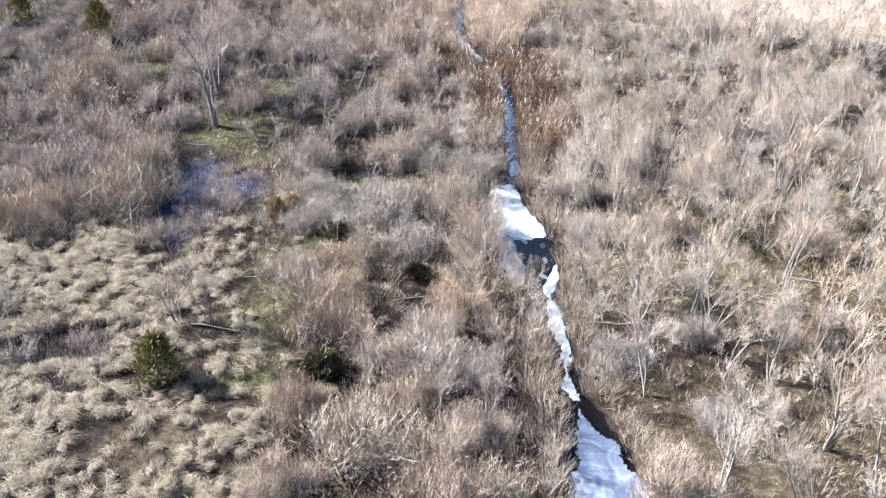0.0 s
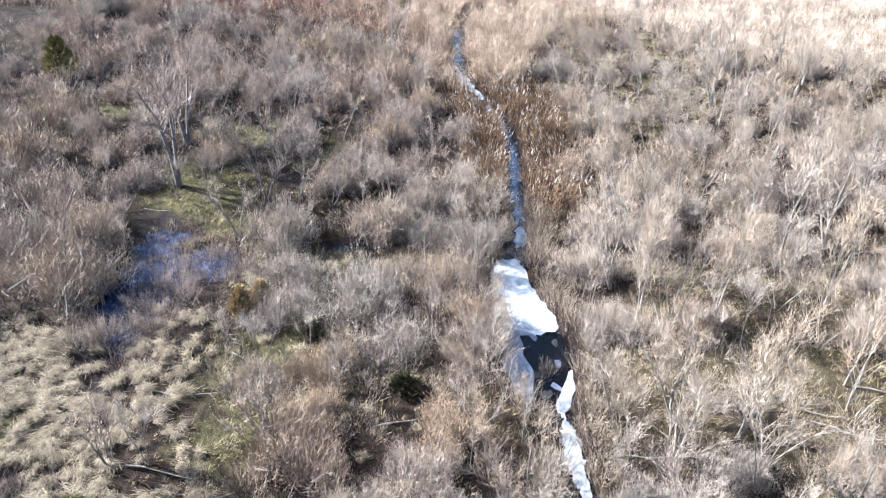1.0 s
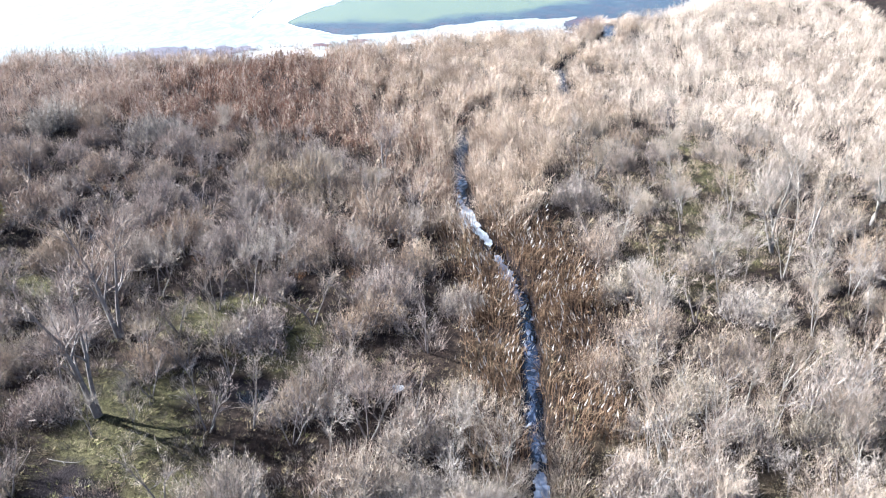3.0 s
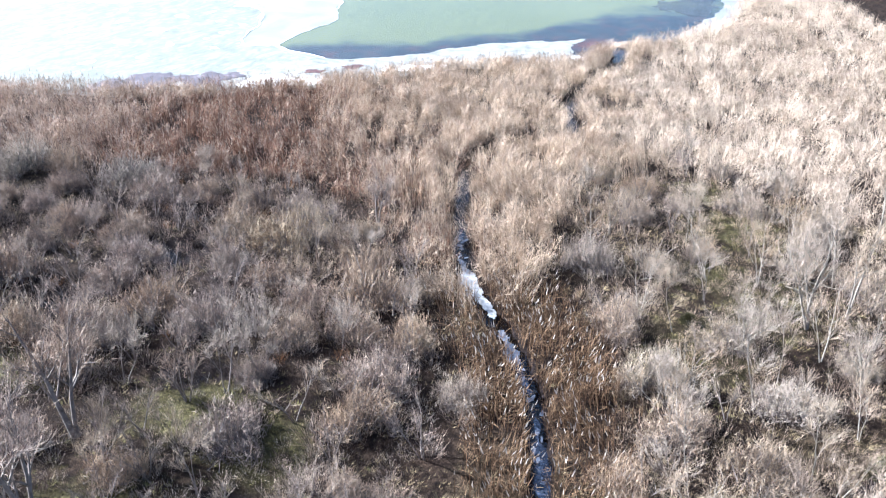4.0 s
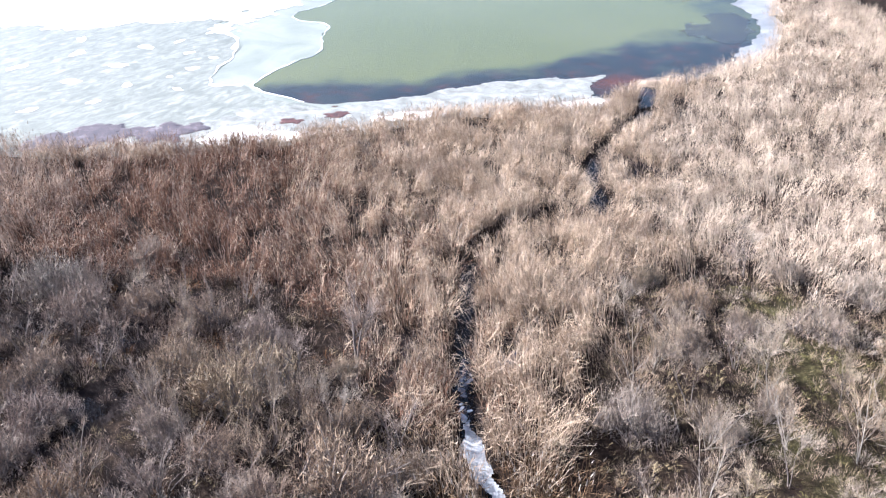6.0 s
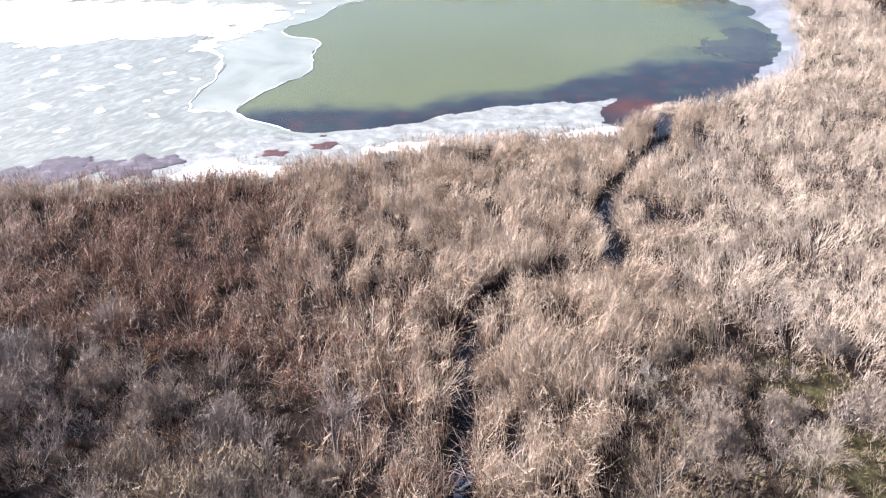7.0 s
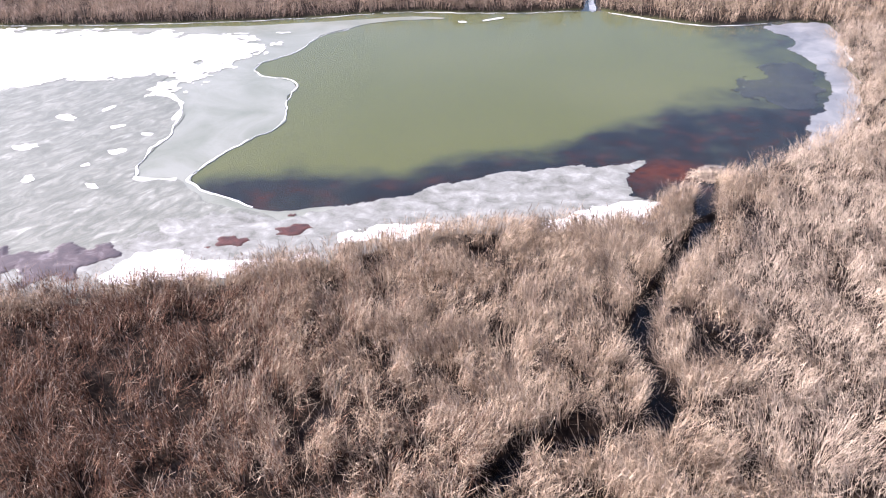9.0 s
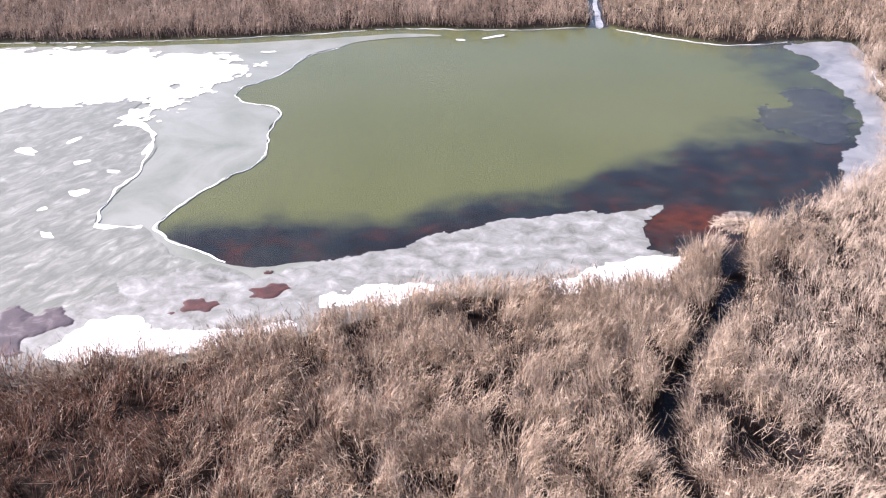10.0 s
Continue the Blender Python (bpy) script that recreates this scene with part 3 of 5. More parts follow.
crust("shore_ice", [(-38, 143), (-27, 145), (-16, 148.5), (-9, 152), (-8, 156.5), (-12.5, 158.8), (-17, 157.8), (-22, 158.5), (-27, 156.5), (-31, 152.5), (-38, 149)],
      0.095, M_ICE_SHELF, "stained whitish shore ice by the reeds", "ice", 0.2, 1.0, 66)
crust("ice_sheet", [(44.5, 221), (46, 213.7), (44.8, 209), (45.6, 201.4), (44.4, 192.9), (41.4, 186.4), (37.2, 179.8), (36, 173), (43, 177.5), (51, 192), (54, 206), (55.5, 222)],
      0.06, M_ICE_CORNER, "pale smooth ice along the reeds of the lake corner", "ice", 0.2, 0.55, 72)
crust("thin_ice", [(31.5, 191.2), (35, 188.4), (39.6, 186.6), (42.8, 193), (44, 201), (39, 203), (36, 197)], 0.03, M_ICE_THIN, "thin bluish skin of new ice on dark water", "ice", 0.25, 1.3, 75, 0.02)
ice("snow_cover", [(43.2, 181.5), (46, 186.5), (48.8, 195), (50.5, 203), (52, 210), (53.2, 210), (51.5, 198), (47.5, 186), (44.5, 180.5)], 0.085, M_SNOW, "narrow white snow edge under the reeds", "snow", 0.04, 0.5, 79)
# white refrozen ridges where the two ice fields meet, and the white lip at open water
def ridge(points, wide, z, seed, label):
    p = smooth_line(points, 0.4)
    w = wide * (0.6 + 0.9 * value_noise(p[:, 0], p[:, 1], 1.7, seed)).clip(0.15) + 0.03
    d = unit(np.gradient(p, axis=0))
    n = np.stack([-d[:, 1], d[:, 0]], -1)
    c = p + n * (0.3 * value_noise(p[:, 0], p[:, 1], 1.6, seed + 1) + 0.14 * value_noise(p[:, 0], p[:, 1], 0.6, seed + 2))[:, None]
    c3 = np.concatenate([c, np.full((len(c), 1), z)], 1)
    n3 = np.concatenate([n, np.zeros((len(c), 1))], 1)
    up = np.array([0, 0, 0.014])
    rows = np.stack([c3 - n3 * w[:, None] - up, c3 - n3 * w[:, None] * 0.4 + up, c3 + n3 * w[:, None] * 0.4 + up, c3 + n3 * w[:, None] - up], 1)
    k = len(c)
    i, j = np.meshgrid(np.arange(k - 1), np.arange(3), indexing="ij")
    f = np.stack([i * 4 + j, (i + 1) * 4 + j, (i + 1) * 4 + j + 1, i * 4 + j + 1], -1).reshape(-1, 4)
    return tagged(new("ice_ridge", mesh_of("ice_ridge", rows.reshape(-1, 3), f, M_SNOW)), label, "ice ridge", "white ridges on the lake ice")


ridge([(-29, 166.7), (-31, 166.6), (-33.4, 166.7)], 0.35, 0.08, 81, "white refrozen ridge on lake ice")
ridge([(-33.6, 166.8), (-33.9, 172.6), (-33.2, 179.3), (-33.5, 183)], 0.13, 0.08, 83, "thin white refrozen seam on lake ice")
ridge([(-33.6, 183), (-34.2, 187), (-36.5, 191), (-39.7, 194.7)], 0.6, 0.085, 85, "broad white refrozen ridge on lake ice")
ridge([(-18.2, 221.4), (-22, 217.5), (-24.2, 210), (-28.4, 203.9), (-27.4, 199.4), (-22.8, 197.3), (-21.7, 194.5), (-22, 190.9), (-21.1, 184.4), (-21.5, 180.6), (-23.9, 177)], 0.05, 0.024, 87, "white frozen lip where ice meets open water")
ridge([(-23.9, 177), (-26, 172.6), (-27.6, 168.4), (-27.5, 166), (-25.2, 163.6), (-19.9, 160.3)], 0.1, 0.024, 89, "white frozen lip where ice meets open water")
ridge([(-110, 225.4), (-69, 224.6), (-44, 225.3), (-24, 228.2), (-11, 231), (4.5, 230), (17.5, 231)], 0.1, 0.04, 91, "thin white ice rim under the far reeds")
ridge([(22, 229.7), (29, 225.2), (36, 221.7), (45, 222.6)], 0.16, 0.04, 93, "thin white ice rim under the far reeds")


def blob(x, y, a, b, turn, n=14, seed=0):
    r = np.random.default_rng(seed)
    ang = np.arange(n) * 2 * np.pi / n
    rad = r.uniform(0.65, 1.2, n)
    u, v = a * rad * np.cos(ang), b * rad * np.sin(ang)
    c, s = math.cos(radians(turn)), math.sin(radians(turn))
    return list(zip(x + u * c - v * s, y + u * s + v * c))


rng = np.random.default_rng(7)
for i, (x, y, a, b) in enumerate([(-44, 166.5, 1.1, 0.7), (-37.5, 173.6, 0.9, 0.9), (-47, 184, 1.6, 0.8), (-40, 181, 0.9, 0.6), (-43, 187, 1.0, 0.5), (-35.8, 178.5, 0.7, 0.4), (-48, 175, 1.3, 0.8), (-52, 168, 1.5, 0.9),
                                  (-37, 165, 0.9, 0.4), (-56, 181, 1.8, 0.9), (-62, 174, 1.6, 0.8), (-46, 160, 1.0, 0.6), (-53, 157, 1.3, 0.6), (-39.5, 170, 0.5, 0.4), (-66, 164, 1.7, 0.8), (-58, 188, 1.4, 0.7)]):
    ice("frost_patch", blob(x, y, a, b, rng.uniform(0, 180), seed=200 + i), 0.075, M_SNOW, "rounded white frost patch on grey ice", "frost patch", 0.02, 0.12, 300 + i, "white frost patches on the lake ice", 0.3)
for i, (x, y, a, b) in enumerate([(-31, 209.5, 0.9, 0.4), (-28, 219.5, 1.1, 0.3), (-34, 219.2, 1.0, 0.3), (4, 226.5, 1.6, 0.35), (-1, 225.2, 1.0, 0.25)]):
    ice("frost_patch", blob(x, y, a, b, rng.uniform(-25, 25), seed=240 + i), 0.07, M_SNOW, "ragged white snow remnant on smooth ice", "frost patch", 0.03, 0.45, 340 + i, "white frost patches on the lake ice", 0.25)
crust("frost_net", [(-38.5, 193.5), (-36, 192.5), (-33.5, 196), (-33, 202), (-30.5, 207), (-29.5, 213), (-33, 217.5), (-37, 217), (-37.5, 205)], 0.095, M_SNOW, "lacy white frost net on smooth lake ice", "frost", 0.22, 2.6, 71)
# bare wet peat in the ice along the near shore
for i, (x, y, a, b, dark) in enumerate([(-20.3, 153.2, 1.9, 1.4, 0), (-16.2, 158.3, 0.7, 0.45, 0), (-15.5, 155.4, 1.9, 1.2, 0), (-17.8, 152.6, 0.8, 0.5, 0), (-34.5, 149, 5.5, 4.2, 1), (-44, 147.5, 6.5, 4.2, 1), (-22.2, 152.2, 0.7, 0.6, 0)]):
    crust("peat_patch", blob(x, y, a, b, 12, 18, 260 + i), 0.135 + 0.004 * i, M_PEAT_DARK if dark else M_PEAT, "wet purple-brown peat showing through shore ice" if dark else "bare rust-red peat lump in shore ice", "peat", 0.13, 1.1 if dark else 0.35, 360 + i * 3, 0.09)


def stream_ice(y0, y1, share, seed, shift=0.0, label="white frozen surface of the marsh stream", mat=M_STREAM_ICE, z=0.02):
    """Ice on a stretch of the stream, with ragged edges."""
    seg = STREAM[(STREAM[:, 1] >= y0) & (STREAM[:, 1] <= y1)]
    d = unit(np.gradient(seg[:, :2], axis=0))
    n = np.stack([d[:, 1], -d[:, 0]], -1)
    fade = np.sin(np.linspace(0.12, np.pi - 0.12, len(seg))) ** 0.7
    l = seg[:, :2] + n * (seg[:, 2] * (shift - share * fade))[:, None]
    r = seg[:, :2] + n * (seg[:, 2] * (shift + share * fade))[:, None]
    ob = crust("stream_ice", np.concatenate([l[::2], r[::-2]]), z + 0.0002 * (seed - 400), mat, label, "ice", 0.13, 0.42, seed)
    return tagged(ob, label, "ice", "ice on the marsh stream")


stream_ice(14, 30.4, 1.0, 401, 0.0, "bluish frozen surface of the marsh stream", M_STREAM_BLUE)
stream_ice(29.6, 41.4, 0.8, 403, 0.15, "narrow white tongue of stream ice")
ice("stream_ice", [(2.9, 40.6), (3.7, 40.6), (4.3, 44), (4.2, 48), (4.0, 50.5), (2.6, 50.5), (2.5, 46)], 0.02, M_STREAM_BLUE, "bluish grey stream ice with painted shade by the bank", "ice", 0.03, 0.3, 407, "ice on the marsh stream", 0.35)
ice("stream_ice", [(5.6, 40.8), (6.3, 41.2), (6.8, 43), (6.9, 44.6), (6.4, 44.4), (6.0, 42.9)], 0.021, M_STREAM_ICE, "white stream ice edging a dark pool", "ice", 0.03, 0.2, 408, "ice on the marsh stream", 0.35)
stream_ice(48.2, 53.4, 1.3, 409, 0.0, "bright white stream ice over a pool")
stream_ice(51.0, 57.6, 1.1, 411, 0.0, "bluish white frozen surface of the marsh stream")
stream_ice(59.2, 63.4, 0.95, 413, 0.1, "bluish frozen surface of the marsh stream", M_STREAM_BLUE)
stream_ice(89.2, 99.6, 0.95, 427)
stream_ice(84.6, 89.0, 0.7, 429, -0.2, "bluish frozen surface of the marsh stream", M_STREAM_BLUE)
for i, (x, y, a, b) in enumerate([(4.5, 44.2, 0.45, 0.25), (5.6, 43.2, 0.3, 0.5), (6.0, 47.6, 0.4, 0.2), (4.7, 48.0, 0.35, 0.22), (5.1, 42.4, 0.25, 0.5), (5.9, 45.4, 0.2, 0.35)]):
    ice("ice_plate", blob(x, y, a, b, 40 * i, 11, 290 + i), 0.012, M_STREAM_BLUE if i % 2 else M_POOL, "thin plate of ice in a dark thawed pool", "ice", 0.02, 0.12, 480 + i, "broken ice plates in the stream", 0.15)
crust("frozen_pool", [(-18.2, 61.0), (-15.6, 58), (-14.6, 55), (-16.0, 52.8), (-18.3, 51), (-18.8, 47), (-19.4, 43), (-23.2, 42.6), (-23.2, 46), (-22.8, 50), (-22.6, 55), (-22.0, 60.5)], 0.03, M_ICE_SHADE, "frozen pool beside grey shrubs, coloured blue for shade", "ice", 0.18, 1.1, 485)
stream_ice(62, 87, 1.05, 441, 0.0, "clear dark blue stream ice over black water", M_ICE_DARK, -0.01)
stream_ice(99.0, 106, 1.05, 443, 0.0, "clear dark blue stream ice over black water", M_ICE_DARK, -0.01)
rng = np.random.default_rng(17)
for i in range(40):
    at = STREAM[np.argmin(np.abs(STREAM[:, 1] - (rng.uniform(63, 86) if i < 24 else rng.uniform(98.5, 105))))]
    off = rng.uniform(-0.8, 0.8) * at[2]
    ice("ice_plate", blob(at[0] + off, at[1] + rng.uniform(-0.2, 0.2), rng.uniform(0.1, 0.5), rng.uniform(0.05, 0.2), rng.uniform(50, 130), 11, 500 + i), 0.022 + 0.0004 * i, M_STREAM_BLUE,
        "broken plate of bluish stream ice", "ice", 0.03, 0.12, 600 + i, "broken ice plates in the stream", 0.2)
for i, (x, y) in enumerate([(-4.2, 106.5), (3.4, 106), (-3.8, 70.6), (-5.1, 55.3)]):
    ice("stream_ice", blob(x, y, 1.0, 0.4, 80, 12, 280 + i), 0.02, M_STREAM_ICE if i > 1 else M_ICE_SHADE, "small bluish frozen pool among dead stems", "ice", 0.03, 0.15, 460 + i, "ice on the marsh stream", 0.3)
ice("stream_ice", [(19.3, 231), (20.3, 231), (20.6, 237), (21.2, 246), (22.4, 258), (21.6, 258), (20.5, 246), (19.7, 237)], 0.02, M_STREAM_ICE, "white frozen inlet stream between far reeds", "ice", 0.03, 0.2, 470, "ice on the marsh stream", 0.5)


# ---- reeds ----
def scatter(x0, x1, y0, y1, per, seed):
    r = np.random.default_rng(seed)
    n = int((x1 - x0) * (y1 - y0) * per)
    return r, r.uniform(x0, x1, n), r.uniform(y0, y1, n)


def reed_mesh(x, y, r, tall, lean, bend, wide, leaves=3, plume=0.35):
    """Thin stems with long pointed leaves, combed in tufts, and plumes; lean in metres at the tip. Returns blade and plume geometry."""
    n = len(x)
    z = pick(land, x, y) - 0.05
    h = tall * (0.68 + 0.42 * r.random(n)) * (1 + 0.18 * value_noise(x, y, 5, 77) + 0.08 * value_noise(x, y, 1.2, 75))
    head = 2.2 * np.pi * value_noise(x, y, 7, 78) + 2.2 * value_noise(x, y, 1.3, 76) + r.normal(0, 0.55, n)
    out = np.stack([np.cos(head), np.sin(head), np.zeros(n)], -1)
    tip = lean * np.abs(r.normal(0.6, 0.5, n)) * (1 + bend * np.clip(value_noise(x, y, 2.6, 79), 0, 1) * 2)
    tip = np.minimum(tip, h * 0.93)
    rise = np.sqrt(np.maximum(h * h - tip * tip, 0.05))
    up = np.array([0, 0, 1.0])
    foot = np.stack([x, y, z], -1)
    top = foot + out * tip[:, None] + up * rise[:, None]
    a = r.uniform(0, np.pi, n)
    side = np.stack([np.cos(a), np.sin(a), 0 * a], -1)
    w = wide * r.uniform(0.7, 1.3, n)
    geo = [slivers(np.stack([foot, top], 1), w, side)]
    for k in range(leaves):
        u = r.uniform(0.25, 0.8, n)[:, None]
        base = foot * (1 - u) + top * u
        la = head + r.normal(0, 0.75, n)
        ln = h * r.uniform(0.25, 0.6, n)
        slope = np.where(r.random(n) < 0.25, r.uniform(-0.7, 0.0, n), r.uniform(0.2, 1.5, n))
        end = base + unit(np.stack([np.cos(la), np.sin(la), slope], -1)) * ln[:, None]
        ls = unit(np.stack([-np.sin(la), np.cos(la), r.uniform(-0.6, 0.6, n)], -1))
        geo.append(slivers(np.stack([base, end], 1), w * 0.95, ls))
    hd = r.random(n) < plume
    m = int(hd.sum())
    pe = top[hd] + out[hd] * r.uniform(0.08, 0.2, m)[:, None] + up * r.uniform(0.12, 0.34, m)[:, None]
    pl = strips(np.stack([top[hd] - (top[hd] - foot[hd]) * 0.06, pe], 1), np.stack([w[hd] * 1.7, w[hd] * 0.5], 1), side[hd])
    return joined(geo), pl


def stand(name, x, y, r, mat, label, category, tall, lean, bend, wide, leaves=3, plume=0.25, head=None):
    """A stand of reeds as stuff: stems, and their plumes as a part."""
    geo, pl = reed_mesh(x, y, r, tall, lean, bend, wide, leaves, plume)
    ob = tagged(new(name, mesh_of(name, *geo, mat)), label, category, kind="stuff")
    if plume:
        part("plume_tops", pl, head or M_PLUME, ob, kind="stuff")
    return ob


def keep(r, x, y, chance):
    k = r.random(len(x)) < chance
    return x[k], y[k]


def reed_chance(x, y, zone=reed_zone):
    """Reeds keep out of water and wet hollows and stand in clumps."""
    c = pick(zone, x, y) * ease(0.1, 0.5, pick(stream_gap, x, y)) * ease(-1.6, 0.3, pick(lake_gap, x, y) + 1.6 * ease(-6, -16, x)) * (1 - 0.95 * pick(hollow, x, y))
    return c * np.clip(0.6 + 1.5 * value_noise(x, y, 1.0, 91) + 0.6 * value_noise(x, y, 3.4, 92), 0.04, 1)


# Reed colours differ by stand; rust to pale also paints shaded and lit sides.
pale_zone = ease(-4, 5, (gx - np.interp(gy, [90, 115, 122, 130, 142, 165, 230], [34, 24, 18, 17, 18, 26, 52])) + 3 * value_noise(gx, gy, 8, 93))
rust_zone = ease(15, -15, gx - np.interp(gy, [100, 120, 132, 145, 152], [-1, -6, -9.5, -11.5, -14.5]) + 5 * value_noise(gx, gy, 7, 94))
far_bank = ease(-1, 1, gy - np.interp(gx, [-130, -60, -20, 10, 40, 90], [215, 215, 220, 222, 219, 216])) * ease(262, 258, gy)

r, x, y = scatter(-36, 36, 86, 172, 46, 101)
x, y = keep(r, x, y, reed_chance(x, y) * (1 - pick(pale_zone, x, y)) * (1 - pick(rust_zone, x, y)))
near = y < 121 + 3 * value_noise(x, y, 5, 74)
stand("reed_bed", x[near], y[near], r, M_REED, "tall straw-grey reeds hanging over the stream", "reeds", 2.9, 1.1, 0.8, 0.017, 2, 0.2)
x, y = x[~near], y[~near]
stand("reed_bed", x, y, r, M_REED, "dense straw-coloured dead reeds with feathery tops", "reeds", 2.3, 0.95, 0.75, 0.0155, 3, 0.3)
r, x, y = scatter(-62, 4, 98, 152, 30, 102)
x, y = keep(r, x, y, reed_chance(x, y) * pick(rust_zone, x, y))
# Greyer reeds far left put distance haze into the colour.
grey = r.random(len(x)) < 0.16 + 0.6 * ease(-30, -44, x)
stand("reed_bed", x[grey], y[grey], r, M_REED_FAR, "greyish dead reeds, toned for haze, before the frozen lake", "reeds", 2.25, 1.0, 0.9, 0.019, 2, 0.5)
x, y = x[~grey], y[~grey]
stand("reed_bed", x, y, r, M_REED_RUST, "rusty brown dead reeds standing thick by the lake", "reeds", 2.25, 1.0, 0.9, 0.0165, 3, 0.25)
r, x, y = scatter(8, 64, 96, 222, 24, 103)
x, y = keep(r, x, y, reed_chance(x, y) ** 0.42 * pick(pale_zone, x, y) * (1 - pick(far_bank, x, y)))
stand("reed_bed", x, y, r, M_REED_PALE, "pale bleached reeds, wind-bent and partly lodged", "reeds", 1.95, 1.3, 0.8, 0.0165, 3, 0.15)
# long stems that bow over their neighbours
r, x, y = scatter(-26, 26, 90, 168, 7, 108)
x, y = keep(r, x, y, reed_chance(x, y) * (1 - pick(pale_zone, x, y)) * (1 - 0.8 * pick(rust_zone, x, y)))
stand("bent_reeds", x, y, r, M_REED_PALE, "pale dead reed stems bowed over the stand", "reeds", 2.6, 2.1, 0.8, 0.013, 2, 0.1)
r, x, y = scatter(-98, 82, 214, 262, 9, 104)
x, y = keep(r, x, y, ease(-0.2, 0.4, pick(stream_gap, x, y)) * ease(-0.2, 0.5, pick(lake_gap, x, y)) * pick(far_bank, x, y) * np.clip(0.7 + 0.8 * value_noise(x, y, 2.2, 73), 0.15, 1))
pale = r.random(len(x)) < ease(8, 30, x + 6 * value_noise(x, y, 6, 72))
stand("reed_bed", x[pale], y[pale], r, M_REED, "pale dead reeds lining the far lake shore", "reeds", 2.5, 1.0, 0.6, 0.026, 2, 0.4)
stand("reed_bed", x[~pale], y[~pale], r, M_REED_FAR, "tall greyish dead reeds lining the far lake shore", "reeds", 2.7, 0.9, 0.6, 0.028, 2, 0.5)
# a golden fringe where the reeds meet the ice
r, x, y = scatter(-46, 24, 134, 168, 22, 106)
gap = pick(lake_gap, x, y)
x, y = keep(r, x, y, ease(-1.3, -0.2, gap) * ease(3.2, 1.5, gap) * ease(0.2, 0.7, pick(stream_gap, x, y)) * np.clip(0.75 + 0.6 * value_noise(x, y, 1.5, 107), 0.1, 1))
stand("reed_bed", x, y, r, M_REED, "golden fringe of dead reeds at the ice edge", "reeds", 2.3, 0.7, 0.4, 0.017, 2, 0.3)
# rusty cattails and reeds along the stream
r, x, y = scatter(-5, 14, 58, 99, 22, 105)
gap = pick(stream_gap, x, y)
x, y = keep(r, x, y, ease(-0.15, 0.15, gap) * np.where(x < np.interp(y, STREAM[:, 1], STREAM[:, 0]), ease(5.0, 2.0, gap), ease(6.5, 3.0, gap)) * ease(60, 68, y) * ease(99, 92, y) * np.clip(0.7 + 0.6 * value_noise(x, y, 2.0, 95), 0, 1))
stand("cattail_stand", x, y, r, M_CATTAIL, "orange-brown dead cattails with pale fluffy heads", "cattails", 1.9, 0.5, 0.2, 0.022, 2, 0.25, M_FLUFF)


def litter(name, cx, cy, rx, ry, n, seed, mat, label, long=1.2, z=0.12):
    """Flattened dead stalks lying over one another."""
    r = np.random.default_rng(seed)
    a, f = r.uniform(0, 2 * np.pi, n), np.sqrt(r.random(n))
    mid = np.stack([cx + rx * f * np.cos(a), cy + ry * f * np.sin(a), z + r.uniform(0, 0.3, n) * (1 - f)], -1)
    t = r.normal(0.6, 0.7, n)
    d = np.stack([np.cos(t), np.sin(t), r.normal(0, 0.12, n)], -1) * (long * r.uniform(0.3, 0.7, n))[:, None]
    side = unit(np.stack([-np.sin(t), np.cos(t), r.normal(0, 0.4, n)], -1))
    w = r.uniform(0.02, 0.045, n)
    return tagged(new(name, mesh_of(name, *strips(np.stack([mid - d, mid + d], 1), np.stack([w, w * 0.6], 1), side), mat)), label, "reed litter", kind="stuff")


litter("reed_litter", 24.3, 167.0, 2.2, 1.6, 420, 121, M_REED_PALE, "bleached broken reed stalks washed up at the stream mouth")
litter("reed_litter", 24.6, 168.4, 1.2, 0.8, 120, 122, M_FLUFF, "white frosted stalk ends at the stream mouth", 0.6, 0.2)


# ---- bare trees and shrubs ----
def twig_fan(r, starts, dirs, long, wide, spread, up=0.25, single=False):
    """Thin twigs from the starts, of two pieces or one."""
    n = len(starts)
    d = unit(dirs + r.normal(0, spread, (n, 3)) + np.array([0, 0, up]))
    ln = long * r.uniform(0.5, 1.2, n)[:, None]
    bendy = unit(d + r.normal(0, 0.3, (n, 3)))
    p1 = starts + d * ln * 0.5
    p2 = p1 + bendy * ln * 0.5
    side = unit(np.cross(d, r.normal(0, 1, (n, 3))))
    w = wide * r.uniform(0.7, 1.2, n)
    if single:
        return slivers(np.stack([starts, p2], 1), w, side), p1, p2, d
    return strips(np.stack([starts, p1, p2], 1), np.stack([w, w * 0.8, w * 0.3], 1), side), p1, p2, d


def limb(r, start, d, long, k, wander, up):
    pts = [start]
    for _ in range(k - 1):
        d = unit(d + r.normal(0, wander, 3) + np.array([0, 0, up]))
        pts.append(pts[-1] + d * long / (k - 1))
    return np.array(pts)


